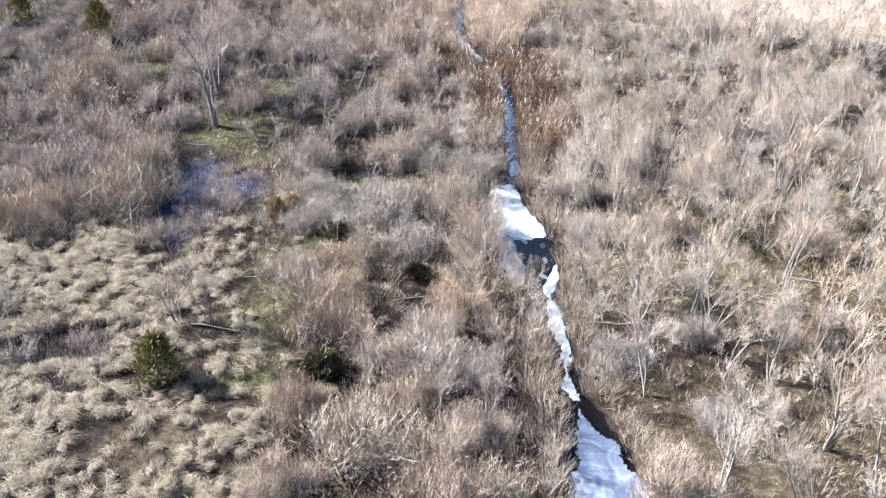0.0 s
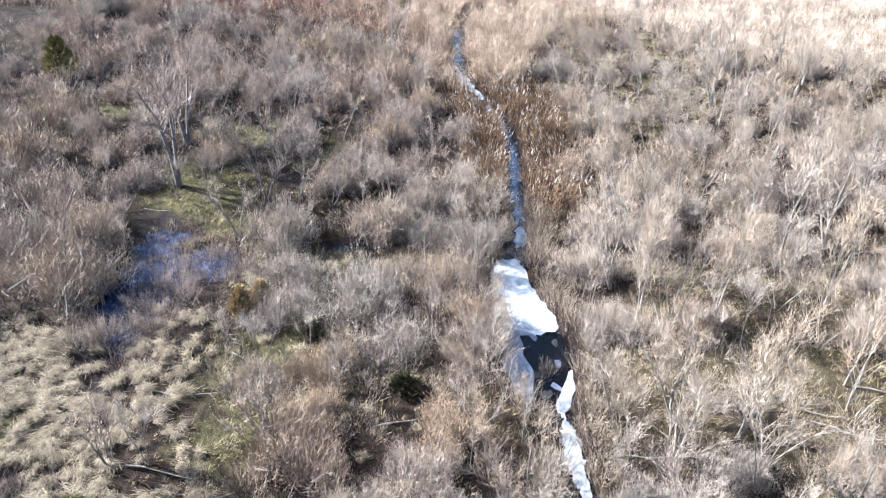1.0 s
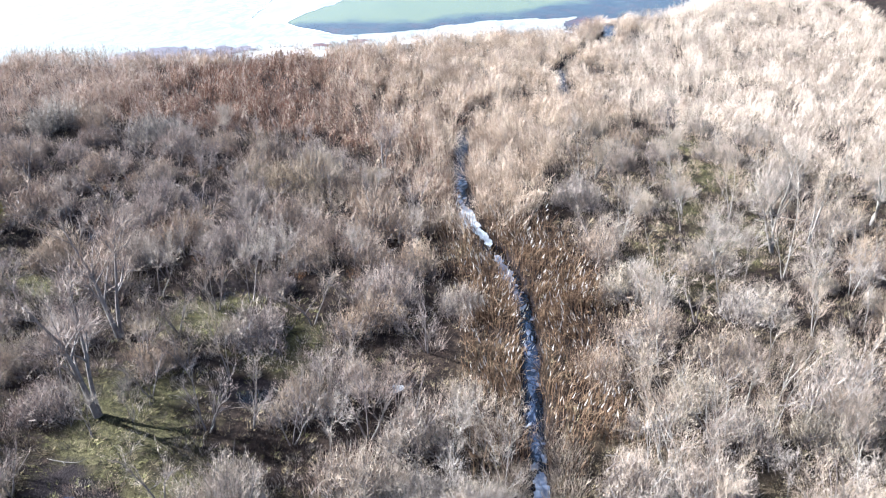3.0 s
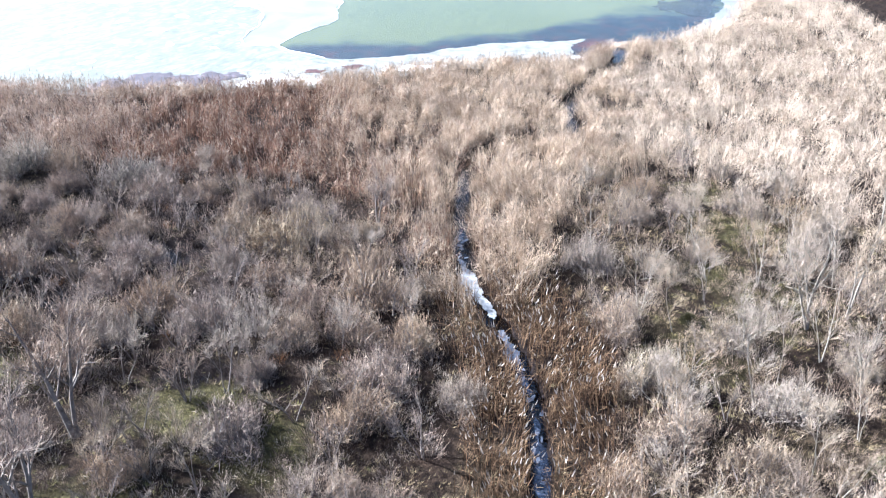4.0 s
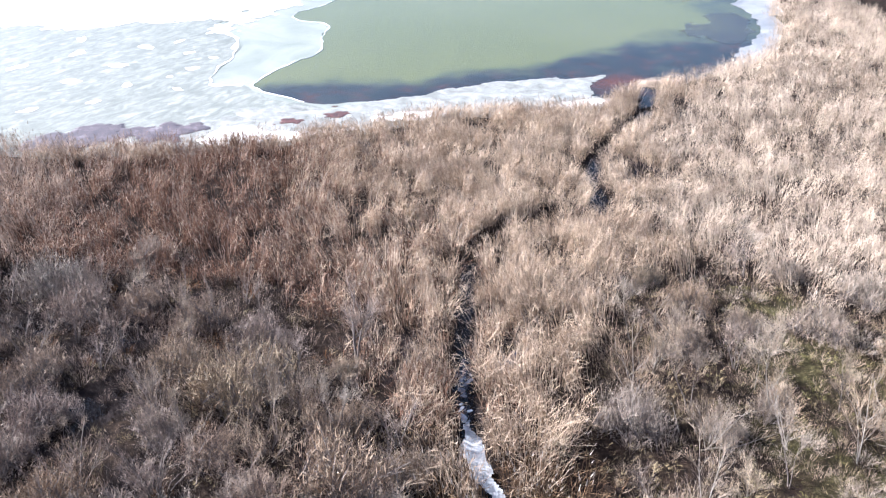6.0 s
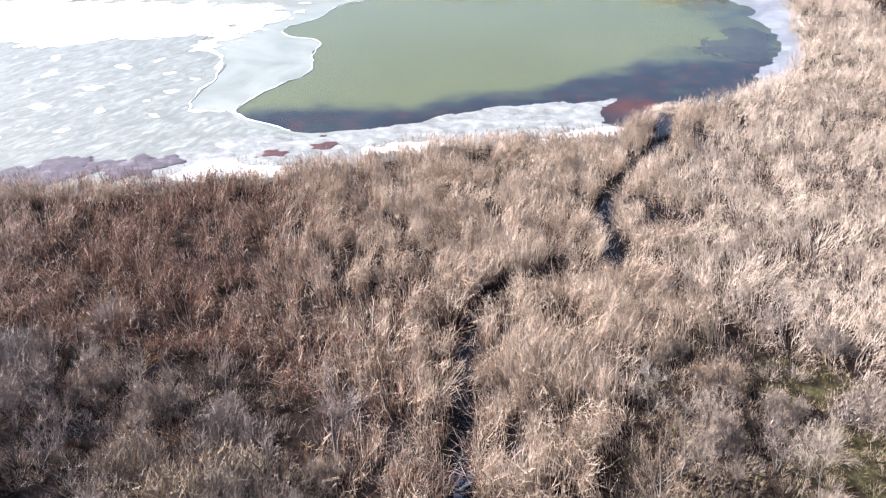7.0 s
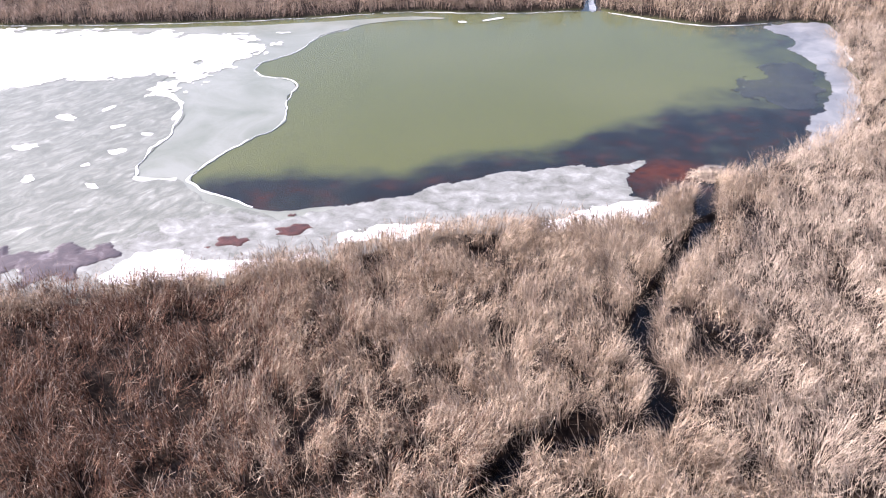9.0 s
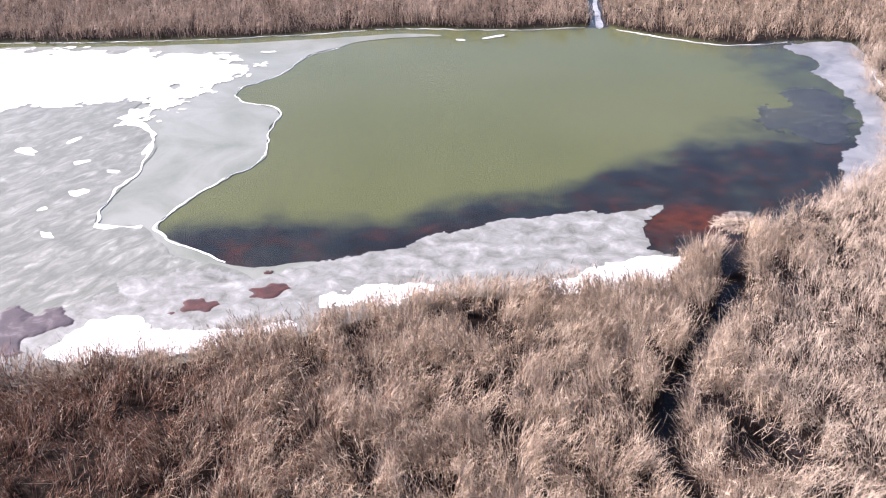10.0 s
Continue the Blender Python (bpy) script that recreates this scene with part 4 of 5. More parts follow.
def bare_tree(name, seed, tall, stems, lean, mat, twig_mat, label, thick=0.11, limbs=7, twigs=280, open_=0.6):
    """A leafless tree: trunks with limbs, boughs and a crown of fine twigs."""
    r = np.random.default_rng(seed)
    thing = tagged(new(name), label, "tree", "bare marsh trees")
    ends, dirs, boughs, bough_r = [], [], [], []
    for s in range(stems):
        a = r.uniform(0, 2 * np.pi)
        out = np.array([math.cos(a), math.sin(a), 0]) * (0.22 if stems > 1 else 0.08) + 0.35 * np.array(lean)
        h = tall * (r.uniform(0.75, 1.0) if s else 1.0)
        trunk = limb(r, np.array([0.12 * math.cos(a), 0.12 * math.sin(a), -0.1]), unit(out + np.array([0, 0, 1.0])), h, 7, 0.10, 0.06)
        rad = 0.72 * thick * (0.8 if s else 1) * np.array([1.25, 0.95, 0.8, 0.62, 0.45, 0.28, 0.12])
        part("trunk", tubes(trunk[None], rad[None], 7), mat, thing, smooth=True)
        for b in range(limbs):
            u = r.uniform(1.8, 5.6)
            i = int(u)
            at = trunk[i] + (trunk[i + 1] - trunk[i]) * (u - i)
            ang = r.uniform(0, 2 * np.pi)
            d = unit(np.array([math.cos(ang), math.sin(ang), r.uniform(0.2, 1.1)]) * open_ + unit(trunk[i + 1] - trunk[i]) * 0.6)
            ln = h * r.uniform(0.24, 0.45) * (1.15 - 0.1 * u)
            q = limb(r, at, d, ln, 4, 0.2, 0.08)
            boughs.append(q)
            first = len(boughs) - 1
            rr = thick * 0.42 * (1.15 - 0.13 * u)
            bough_r.append(rr * np.array([1.0, 0.75, 0.5, 0.22]))
            for c in range(3):
                w = r.uniform(0.8, 2.9)
                k = int(w)
                at2 = q[k] + (q[min(k + 1, 3)] - q[k]) * (w - k)
                q2 = limb(r, at2, unit(d + r.normal(0, 0.55, 3)), ln * r.uniform(0.35, 0.6), 4, 0.22, 0.1)
                boughs.append(q2)
                bough_r.append(rr * 0.5 * np.array([1.0, 0.75, 0.5, 0.25]))
            part("limb", tubes(np.array(boughs[first:]), np.array(bough_r[first:]), 3), mat, thing, smooth=True)
    b = np.array(boughs)
    twigs = int(twigs * 1.3)
    pick_b = r.integers(0, len(b), twigs)
    u = r.uniform(0.6, 2.98, twigs)
    i = u.astype(int)
    st = b[pick_b, i] + (b[pick_b, i + 1] - b[pick_b, i]) * (u - i)[:, None]
    dr = unit(b[pick_b, 3] - b[pick_b, 0])
    g1, p1, p2, d1 = twig_fan(r, st, dr, tall * 0.15, 0.0105, 0.4, 0.35, True)
    g2 = twig_fan(r, np.concatenate([p1, p2]), np.concatenate([d1, d1]), tall * 0.09, 0.0088, 0.5, 0.3, True)[0]
    part("crown", joined([g1, g2]), twig_mat, thing, kind="stuff")
    return thing


def forked_tree(name, seed, tall, stems, spread, thick, mat, twig_mat, label, twigs=420):
    """A slim leafless tree: stems that part near the ground and fork twice, under a thin haze of twigs."""
    r = np.random.default_rng(seed)
    thing = tagged(new(name), label, "tree", "slim forked marsh trees")
    tips = []
    for s in range(stems):
        a = s * 2.4 + r.uniform(-0.5, 0.5)
        d = unit(np.array([math.cos(a) * spread, math.sin(a) * spread, 1.0]) + r.normal(0, 0.08, 3))
        h = tall * r.uniform(0.72, 1.0)
        stem = limb(r, np.array([0.1 * math.cos(a), 0.1 * math.sin(a), -0.08]), d, h, 5, 0.10, 0.02)
        w = thick * r.uniform(0.7, 1.15)
        part("trunk", tubes(stem[None], w * np.array([[1.1, 0.85, 0.65, 0.42, 0.16]]), 5), mat, thing, smooth=True)
        tips.append(stem[[1, 2, 3, 4]])
        boughs, rads = [], []
        for _ in range(5):
            u = r.uniform(1.0, 3.4)
            i = int(u)
            at = stem[i] + (stem[i + 1] - stem[i]) * (u - i)
            out = unit(d + np.array([1, 1, 0.25]) * r.normal(0, 0.42, 3))
            q = limb(r, at, out, h * r.uniform(0.3, 0.5) * (1.2 - 0.17 * u), 4, 0.16, 0.05)
            boughs.append(q)
            rads.append(w * 0.5 * np.array([1.0, 0.8, 0.55, 0.25]))
            for k in (1, 2):
                q2 = limb(r, q[k], unit(out + r.normal(0, 0.45, 3)), h * r.uniform(0.14, 0.24), 4, 0.2, 0.08)
                boughs.append(q2)
                rads.append(w * 0.3 * np.array([1.0, 0.8, 0.6, 0.35]))
        part("limb", tubes(np.array(boughs), np.array(rads), 3), mat, thing, smooth=True)
        tips += boughs
    b = np.array(tips)
    k, u = r.integers(0, len(b), twigs), r.uniform(0.6, 2.98, twigs)
    i = u.astype(int)
    st = b[k, i] + (b[k, i + 1] - b[k, i]) * (u - i)[:, None]
    g1, p1, p2, d1 = twig_fan(r, st, unit(b[k, 3] - b[k, 0]), tall * 0.15, 0.009, 0.4, 0.25, True)
    g2 = twig_fan(r, np.concatenate([p1, p2]), np.concatenate([d1, d1]), tall * 0.08, 0.007, 0.5, 0.25, True)[0]
    part("crown", joined([g1, g2]), twig_mat, thing, kind="stuff")
    return thing


def bare_shrub(name, seed, tall, wide, stems, twigs, mat, twig_mat, label, group="bare marsh shrubs", upright=0.5):
    """A leafless shrub: stems fanning from the ground and a haze of fine twigs."""
    r = np.random.default_rng(seed)
    thing = tagged(new(name), label, "shrub", group)
    ls, rs = [], []
    for s in range(stems):
        a, f = r.uniform(0, 2 * np.pi), math.sqrt(r.random())
        foot = np.array([math.cos(a) * f * wide * 0.22, math.sin(a) * f * wide * 0.22, -0.08])
        d = unit(np.array([math.cos(a) * f * (1.2 - upright), math.sin(a) * f * (1.2 - upright), 1.0]))
        ls.append(limb(r, foot, d, tall * r.uniform(0.7, 1.05) * (1 - 0.2 * f), 4, 0.16, -0.02))
        rs.append(0.033 * r.uniform(0.7, 1.3) * np.array([1.0, 0.75, 0.5, 0.25]))
    b = np.array(ls)
    part("stem_clump", tubes(b[: len(b) * 2 // 3], np.array(rs)[: len(b) * 2 // 3], 3), mat, thing, kind="stuff")
    twigs = int(twigs * 2.5)
    k = r.integers(0, len(b), twigs)
    u = 0.7 + 2.28 * r.random(twigs) ** 0.8
    i = u.astype(int)
    st = b[k, i] + (b[k, i + 1] - b[k, i]) * (u - i)[:, None]
    g1, p1, p2, d1 = twig_fan(r, st, unit(b[k, 3] - b[k, 0]), tall * 0.22, 0.0074, 0.5, 0.25, True)
    g2 = twig_fan(r, np.concatenate([p1, p2]), np.concatenate([d1, d1]), tall * 0.14, 0.0066, 0.6, 0.25, True)[0]
    part("crown", joined([g1, g2]), twig_mat, thing, kind="stuff")
    return thing


def dome_shrub(name, seed, tall, wide, twigs, mat, twig_mat, label, lobes=8, fine=0.0142):
    """A broad leafless shrub: forked stems under a lobed dome of short fine twigs."""
    r = np.random.default_rng(seed)
    thing = tagged(new(name), label, "shrub", "broad domed marsh shrubs")
    a, f = np.arange(lobes) * 2.4 + r.uniform(0, 1, lobes), np.sqrt(np.arange(lobes) / (lobes - 0.5))
    cx, cy = np.cos(a) * f * 0.33 * wide, np.sin(a) * f * 0.33 * wide
    lr, lh = wide * r.uniform(0.17, 0.27, lobes), tall * r.uniform(0.72, 1.0, lobes) * (1 - 0.4 * f * f)
    ls, rs = [], []
    for k in range(lobes):
        for _ in range(3):
            foot = np.array([cx[k] * 0.45 + r.normal(0, 0.15), cy[k] * 0.45 + r.normal(0, 0.15), -0.1])
            top = np.array([cx[k] + r.normal(0, 0.35) * lr[k], cy[k] + r.normal(0, 0.35) * lr[k], lh[k] * r.uniform(0.75, 0.98)])
            mid = (foot + top) / 2 + r.normal(0, 0.12, 3)
            ls.append(np.array([foot, foot * 0.6 + mid * 0.4, mid, top]))
            rs.append(0.04 * r.uniform(0.7, 1.3) * np.array([1.0, 0.8, 0.55, 0.2]))
    part("stem_clump", tubes(np.array(ls), np.array(rs), 3), mat, thing, kind="stuff")
    k = r.choice(lobes, twigs, p=lr * lr / (lr * lr).sum())
    az, ct = r.uniform(0, 2 * np.pi, twigs), r.uniform(0.03, 1, twigs)
    st = np.sqrt(1 - ct * ct)
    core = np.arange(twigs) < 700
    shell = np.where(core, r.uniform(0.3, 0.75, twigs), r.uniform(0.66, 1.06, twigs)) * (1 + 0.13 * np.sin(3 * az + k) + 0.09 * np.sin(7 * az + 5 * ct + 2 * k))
    end = np.stack([cx[k] + shell * lr[k] * st * np.cos(az), cy[k] + shell * lr[k] * st * np.sin(az), shell * lh[k] * (0.1 + 0.9 * ct)], -1)
    way = unit(np.stack([0.6 * st * np.cos(az), 0.6 * st * np.sin(az), 0.7 + 0.3 * ct], -1) + r.normal(0, 0.36, (twigs, 3)))
    ln = tall * np.where(core, r.uniform(0.3, 0.5, twigs), 0.09 + 0.17 * r.random(twigs) ** 2)[:, None]
    side = unit(np.cross(way, r.normal(0, 1, way.shape)))
    wand = r.random(twigs) < 0.02
    ln = np.where((wand & ~core)[:, None], tall * 0.42, ln)
    end = end + np.where((wand & ~core)[:, None], way * tall * 0.13, 0.0)
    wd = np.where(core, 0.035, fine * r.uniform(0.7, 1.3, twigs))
    ends = np.stack([end - way * ln, end], 1)
    # Dark bark on the inner twigs paints the shade inside the dome.
    part("shade_core", slivers(ends[core], wd[core], side[core]), M_BARK_DARK, thing, kind="stuff")
    part("crown", slivers(ends[~core], wd[~core], side[~core]), twig_mat, thing, kind="stuff")
    return thing


def put(ob, x, y, turn=0.0, size=1.0, flat=1.0):
    ob.scale = (size, size, size * flat)
    ob.matrix_basis = pose(x, y, height(x, y), 0, 0, turn) @ Matrix.Diagonal((size, size, size * flat, 1))
    return ob


def planted(protos, spots, r, lo=0.8, hi=1.2):
    """Copies of the kinds at the spots; the first spot of each kind takes the kind itself."""
    used = set()
    for i, spot in enumerate(spots):
        k = spot[2] if len(spot) > 2 else int(r.integers(0, len(protos)))
        size = spot[3] if len(spot) > 3 else float(r.uniform(lo, hi))
        turn = spot[4] if len(spot) > 4 else float(r.uniform(0, 360))
        if k in used:
            protos[k].scale = (size, size, size)
            copy_thing(protos[k], pose(spot[0], spot[1], height(spot[0], spot[1]), 0, 0, turn))
        else:
            first = (k, spot, size, turn)
            used.add(k)
            planted.first[protos[k].name] = first
    for p in protos:
        if p.name in planted.first:
            k, spot, size, turn = planted.first[p.name]
            put(p, spot[0], spot[1], turn, size)


planted.first = {}

TREES = [
    bare_tree("bare_tree", 501, 8.5, 1, (0.12, 0, 0), M_BARK_PALE, M_TWIG, "tall bare pale-barked tree with open upright limbs", 0.13, 9, 520),
    bare_tree("bare_tree", 502, 8.0, 3, (0, 0, 0), M_BARK_PALE, M_TWIG, "bare pale-barked tree with three leaning trunks", 0.14, 7, 520),
    bare_tree("bare_tree", 503, 6.5, 1, (-0.1, 0.1, 0), M_BARK_PALE, M_TWIG_WARM, "slender bare sapling with pale bark", 0.07, 8, 420),
    bare_tree("bare_tree", 504, 7.5, 2, (0.35, -0.1, 0), M_BARK_PALE, M_TWIG, "leaning bare tree with bleached forked trunk", 0.12, 6, 480),
    bare_tree("bare_tree", 505, 7.0, 2, (-0.3, 0, 0), M_BARK_DARK, M_TWIG_RED, "bare grey tree leaning over the marsh", 0.2, 9, 560),
    bare_tree("bare_tree", 506, 4.2, 5, (0, 0, 0), M_BARK_DARK, M_TWIG_RED, "low dark bare tree forked into several stems", 0.07, 4, 260),
    bare_tree("bare_tree", 507, 5.5, 2, (0.1, 0.1, 0), M_BARK_DARK, M_TWIG_WARM, "small bare dark-stemmed tree", 0.07, 6, 380),
    bare_tree("bare_tree", 508, 5.6, 1, (0.05, 0, 0), M_BARK_PALE, M_TWIG_WARM, "thin upright bare sapling in the thicket", 0.045, 6, 230, 0.45),
    bare_tree("bare_tree", 509, 4.8, 2, (0, 0.05, 0), M_BARK_DARK, M_TWIG, "thin bare twin-stemmed sapling in the thicket", 0.04, 4, 230, 0.45),
]
# Dark bark on these stems stands in for shade within the shrubs.
SHRUBS = [
    bare_shrub("bare_shrub", 601, 2.6, 3.2, 34, 300, M_BARK_DARK, M_TWIG, "rounded leafless grey shrub with fine twigs"),
    bare_shrub("bare_shrub", 602, 2.1, 2.6, 30, 280, M_BARK_DARK, M_TWIG_WARM, "low leafless straw-grey shrub with fine twigs"),
    bare_shrub("bare_shrub", 603, 2.9, 2.4, 30, 280, M_BARK_DARK, M_TWIG, "upright leafless grey shrub", upright=0.8),
    bare_shrub("bare_shrub", 604, 2.3, 3.0, 32, 280, M_BARK_DARK, M_TWIG_RED, "leafless purple-brown shrub with dark stems"),
    bare_shrub("bare_shrub", 605, 1.7, 2.8, 30, 280, M_BARK_DARK, M_TWIG_WARM, "low spreading leafless cream-coloured shrub", upright=0.2),
]
rng = np.random.default_rng(11)
# trees that stand out: x, y, kind, size, turn
LEFT_TREES = [
    (-16.7, 35.1, 5, 0.95, 20), (-15.0, 35.4, 6, 0.65, 90), (-22.0, 67.0, 4, 1.35, 10), (-23.6, 76.0, 4, 1.3, 330), (-25.5, 70.5, 6, 1.0, 40), (-21.5, 65.0, 6, 0.6, 70), (-19.6, 66.5, 6, 0.6, 200),
    (-17.6, 79.6, 5, 1.1, 120), (-15.2, 80.5, 6, 1.0, 0), (-14.7, 71.0, 6, 0.9, 60), (-13.0, 82.0, 6, 0.9, 160), (-20.3, 71.5, 6, 0.8, 10)]
RIGHT_TREES = [
    (14.6, 38.8, 3, 1.0, 0), (14.6, 35.0, 2, 1.0, 30), (23.8, 52.3, 3, 1.05, 10), (22.2, 57.5, 0, 1.0, 40), (26.6, 60.0, 1, 1.1, 60), (13.6, 50.6, 2, 0.9, 0), (16.0, 50.0, 3, 0.85, 20),
    (21.5, 53.5, 2, 0.9, 90), (25.4, 89.0, 1, 1.15, 75), (28.6, 90.5, 3, 1.0, 20), (24.0, 100.0, 6, 0.7, 0), (18.8, 93.2, 6, 0.8, 30), (12.0, 108.0, 2, 0.7, 10), (14.5, 100.5, 6, 0.8, 80), (19.2, 80.2, 2, 1.0, 0)]
MORE_TREES = [
    (15.5, 88.5, 2, 0.75, 0), (20.5, 73, 2, 0.9, 50), (29.5, 95.5, 0, 0.9, 200), (12.2, 79, 2, 0.7, 120), (-1.5, 46, 6, 0.8, 10), (0.4, 40.5, 5, 0.8, 70), (-6.5, 41, 6, 0.7, 200), (8.9, 37, 2, 0.75, 30),
    (22.5, 117.5, 6, 0.8, 20), (18.5, 104.5, 5, 0.9, 60), (-11, 43.5, 6, 0.7, 320), (-12.2, 44.2, 6, 0.6, 100), (-8.5, 45.0, 6, 0.6, 10), (2.5, 33.0, 5, 0.7, 44), (1.5, 28.0, 5, 0.8, 144), (10.2, 30, 3, 0.8, 100),
    (-24.5, 111.5, 6, 0.7, 15), (26.2, 107.0, 5, 0.6, 15)]
TREE_SPOTS = LEFT_TREES + RIGHT_TREES + MORE_TREES


def free_spots(n, box, apart, taken, seed, want):
    """Spots in the box, apart from each other, where want(x, y) is likely."""
    r = np.random.default_rng(seed)
    out = []
    for _ in range(n * 30):
        if len(out) >= n:
            break
        x, y = r.uniform(box[0], box[1]), r.uniform(box[2], box[3])
        if r.random() < want(x, y) and all((x - q[0]) ** 2 + (y - q[1]) ** 2 > apart * apart for q in taken + out):
            out.append((x, y))
    return out


# broad domed shrubs that stand out: x, y, kind, size
DOME_LEFT = [(-25.0, 50.8, 0, 1.5), (-30.5, 55.5, 0, 1.4), (-25.8, 57.8, 1, 1.15), (-31.5, 47.0, 4, 1.3), (-35.6, 70.3, 0, 1.4), (-36.4, 80.4, 1, 1.4), (-30.5, 63.5, 0, 1.2),
             (-12.3, 58.6, 1, 1.15), (-5.8, 50.6, 3, 1.25), (-3.6, 45.6, 3, 0.95), (-7.1, 35.2, 2, 1.1), (-4.8, 24.6, 3, 1.3), (0.2, 21.0, 2, 1.1), (0.6, 31.0, 0, 0.8), (-0.8, 53.4, 0, 0.95), (-0.5, 38.0, 2, 0.85), (-8.6, 27.6, 2, 0.7)]
DOME_FAR = [(-13.8, 75.4, 5, 1.1), (-5.2, 81.8, 5, 1.15), (-44.5, 117.5, 6, 1.3), (-32.5, 114.5, 6, 1.2), (-37.5, 95.5, 5, 1.4), (-34.8, 105.2, 5, 1.0), (-27.7, 94.2, 5, 0.9), (-7.1, 92.6, 2, 1.35),
            (-6.0, 77.4, 2, 1.0), (-14.0, 101.0, 4, 1.45), (-26.2, 119.5, 1, 0.9), (-29.0, 102.4, 2, 0.95), (-22.8, 90.0, 2, 1.15), (-27.4, 82.6, 5, 1.25), (-9.5, 67.5, 0, 0.9), (-2.4, 64.5, 0, 1.0), (-18.8, 97.0, 0, 0.75),
            (-32.0, 87.0, 1, 1.1), (-19.5, 109.5, 5, 0.9), (-12.0, 86.5, 2, 0.9), (-43.5, 106.0, 5, 1.3), (-40.5, 85.0, 5, 1.2)]
DOME_RIGHT = [(9.6, 61.0, 0, 0.9), (13.8, 60.0, 0, 1.0), (23.7, 68.4, 0, 1.3), (31.5, 75.9, 1, 1.35), (13.2, 76.0, 2, 0.95), (20.9, 79.4, 3, 1.0), (17.4, 73.0, 0, 0.95), (9.4, 71.6, 2, 0.85), (22.2, 64.8, 4, 1.0),
              (31.5, 93.2, 0, 1.1), (11.4, 88.8, 2, 0.95), (30.3, 113.8, 1, 1.0), (16.1, 97.4, 0, 0.6), (15.8, 107.0, 2, 0.75), (29.0, 101.0, 4, 0.85), (32.0, 85.0, 0, 1.1), (17.2, 112.6, 2, 0.8), (14.0, 68.0, 4, 0.9), (28.6, 69.0, 0, 1.2)]
DOME_SPOTS = DOME_LEFT + DOME_FAR + DOME_RIGHT

# open ground round free-standing trees, and cleared for the camera's view: x, y, radius
CLEAR = [(-16.2, 34.0, 4.0), (-15.5, 29.5, 3.2), (25.4, 87.5, 3.0), (-21.0, 66.0, 3.0), (-23.5, 75, 2.5), (-17.5, 78.5, 3.0), (-13.5, 36.5, 2.5), (23.8, 98.5, 2.5), (-12, 67.8, 3.4), (-7.5, 57.0, 3.2), (-23.6, 98.5, 3.6), (-27, 102, 2.6), (-26.4, 89, 2.4), (25.6, 73.6, 3.0), (-40.7, 88.5, 3.2), (-40.7, 92, 2.5), (-52, 95, 3.0), (19, 91.5, 1.8), (-8.8, 46.0, 1.6), (-7.6, 29.8, 1.8), (-2.9, 40.6, 1.6), (16.8, 88.2, 1.8), (24.6, 105.5, 3.6), (23.5, 98.5, 2.5), (20.5, 96, 2.0), (16.8, 91.5, 2.2), (17, 84, 2.0), (-12.8, 27.8, 2.2), (-17, 86.5, 2.6), (-5.5, 87, 2.0)]


def wood(x, y):
    """How likely shrubs stand here."""
    if pick(stream_gap, x, y) < 1.3 or pick(lake_gap, x, y) < 4:
        return 0.0
    if any((x - cx) ** 2 + (y - cy) ** 2 < cr * cr for cx, cy, cr in CLEAR):
        return 0.0
    if any((x - d[0]) ** 2 + (y - d[1]) ** 2 < (2.3 * d[3]) ** 2 for d in DOME_SPOTS):
        return 0.0
    c = 1.0 - 0.8 * float(pick(meadow, x, y)) - 0.72 * float(pick(moss, x, y)) - 0.97 * float(pick(reed_zone, x, y))
    if 40 < y < 63 and -24.5 < x < -13.5 - 0.3 * abs(y - 56):
        c *= 0.08
    if pick(stream_gap, x, y) < 6 and 70 < y < 97:
        c *= 0.35
    if abs(x) > 24 + 0.43 * (y - 22):
        c *= 0.12
    return max(c, 0.0)


TREE_SPOTS += free_spots(84, (8, 44, 18, 106), 2.1, TREE_SPOTS, 21, lambda x, y: wood(x, y) * (1.0 if x > 9 else 0.3))
TREE_SPOTS = [s if len(s) > 2 else (s[0], s[1], int(rng.choice([0, 1, 1, 3, 3, 2, 7, 7, 8]))) for s in TREE_SPOTS]
TREE_SPOTS += [(x, y, int(rng.choice([7, 8]))) for x, y in free_spots(44, (-13, 32, 20, 66), 2.0, TREE_SPOTS, 29, lambda x, y: wood(x, y))]
more = free_spots(40, (-50, 0, 40, 108), 4.0, TREE_SPOTS, 22, wood)
TREE_SPOTS += [(x, y, int(rng.choice([4, 5, 5, 6, 6, 8]))) for x, y in more]
planted(TREES, TREE_SPOTS, rng, 0.6, 0.95)
# slim forked trees crowd the dry bank; dark ones stand scattered over the way
FORKED = [
    forked_tree("forked_tree", 521, 5.6, 4, 0.34, 0.038, M_BARK_BLEACHED, M_TWIG_TAN, "slim bleached leafless tree forked from the ground", 300),
    forked_tree("forked_tree", 522, 5.0, 3, 0.42, 0.04, M_BARK_BLEACHED, M_TWIG, "slim pale leafless tree with spreading forks", 300),
    forked_tree("forked_tree", 523, 6.2, 2, 0.25, 0.046, M_BARK_BLEACHED, M_TWIG_TAN, "slim pale leafless tree with two upright stems"),
    forked_tree("forked_tree", 524, 4.4, 3, 0.4, 0.05, M_BARK_DARK, M_TWIG_RED, "slim dark leafless tree forked from the ground", 260),
    forked_tree("forked_tree", 525, 3.8, 2, 0.3, 0.05, M_BARK_DARK, M_TWIG, "small dark crooked leafless tree", 200),
]
dry_bank = free_spots(50, (9.5, 40, 24, 66), 1.7, TREE_SPOTS, 81, lambda x, y: 1.0 if pick(stream_gap, x, y) > 2.5 else 0.0)
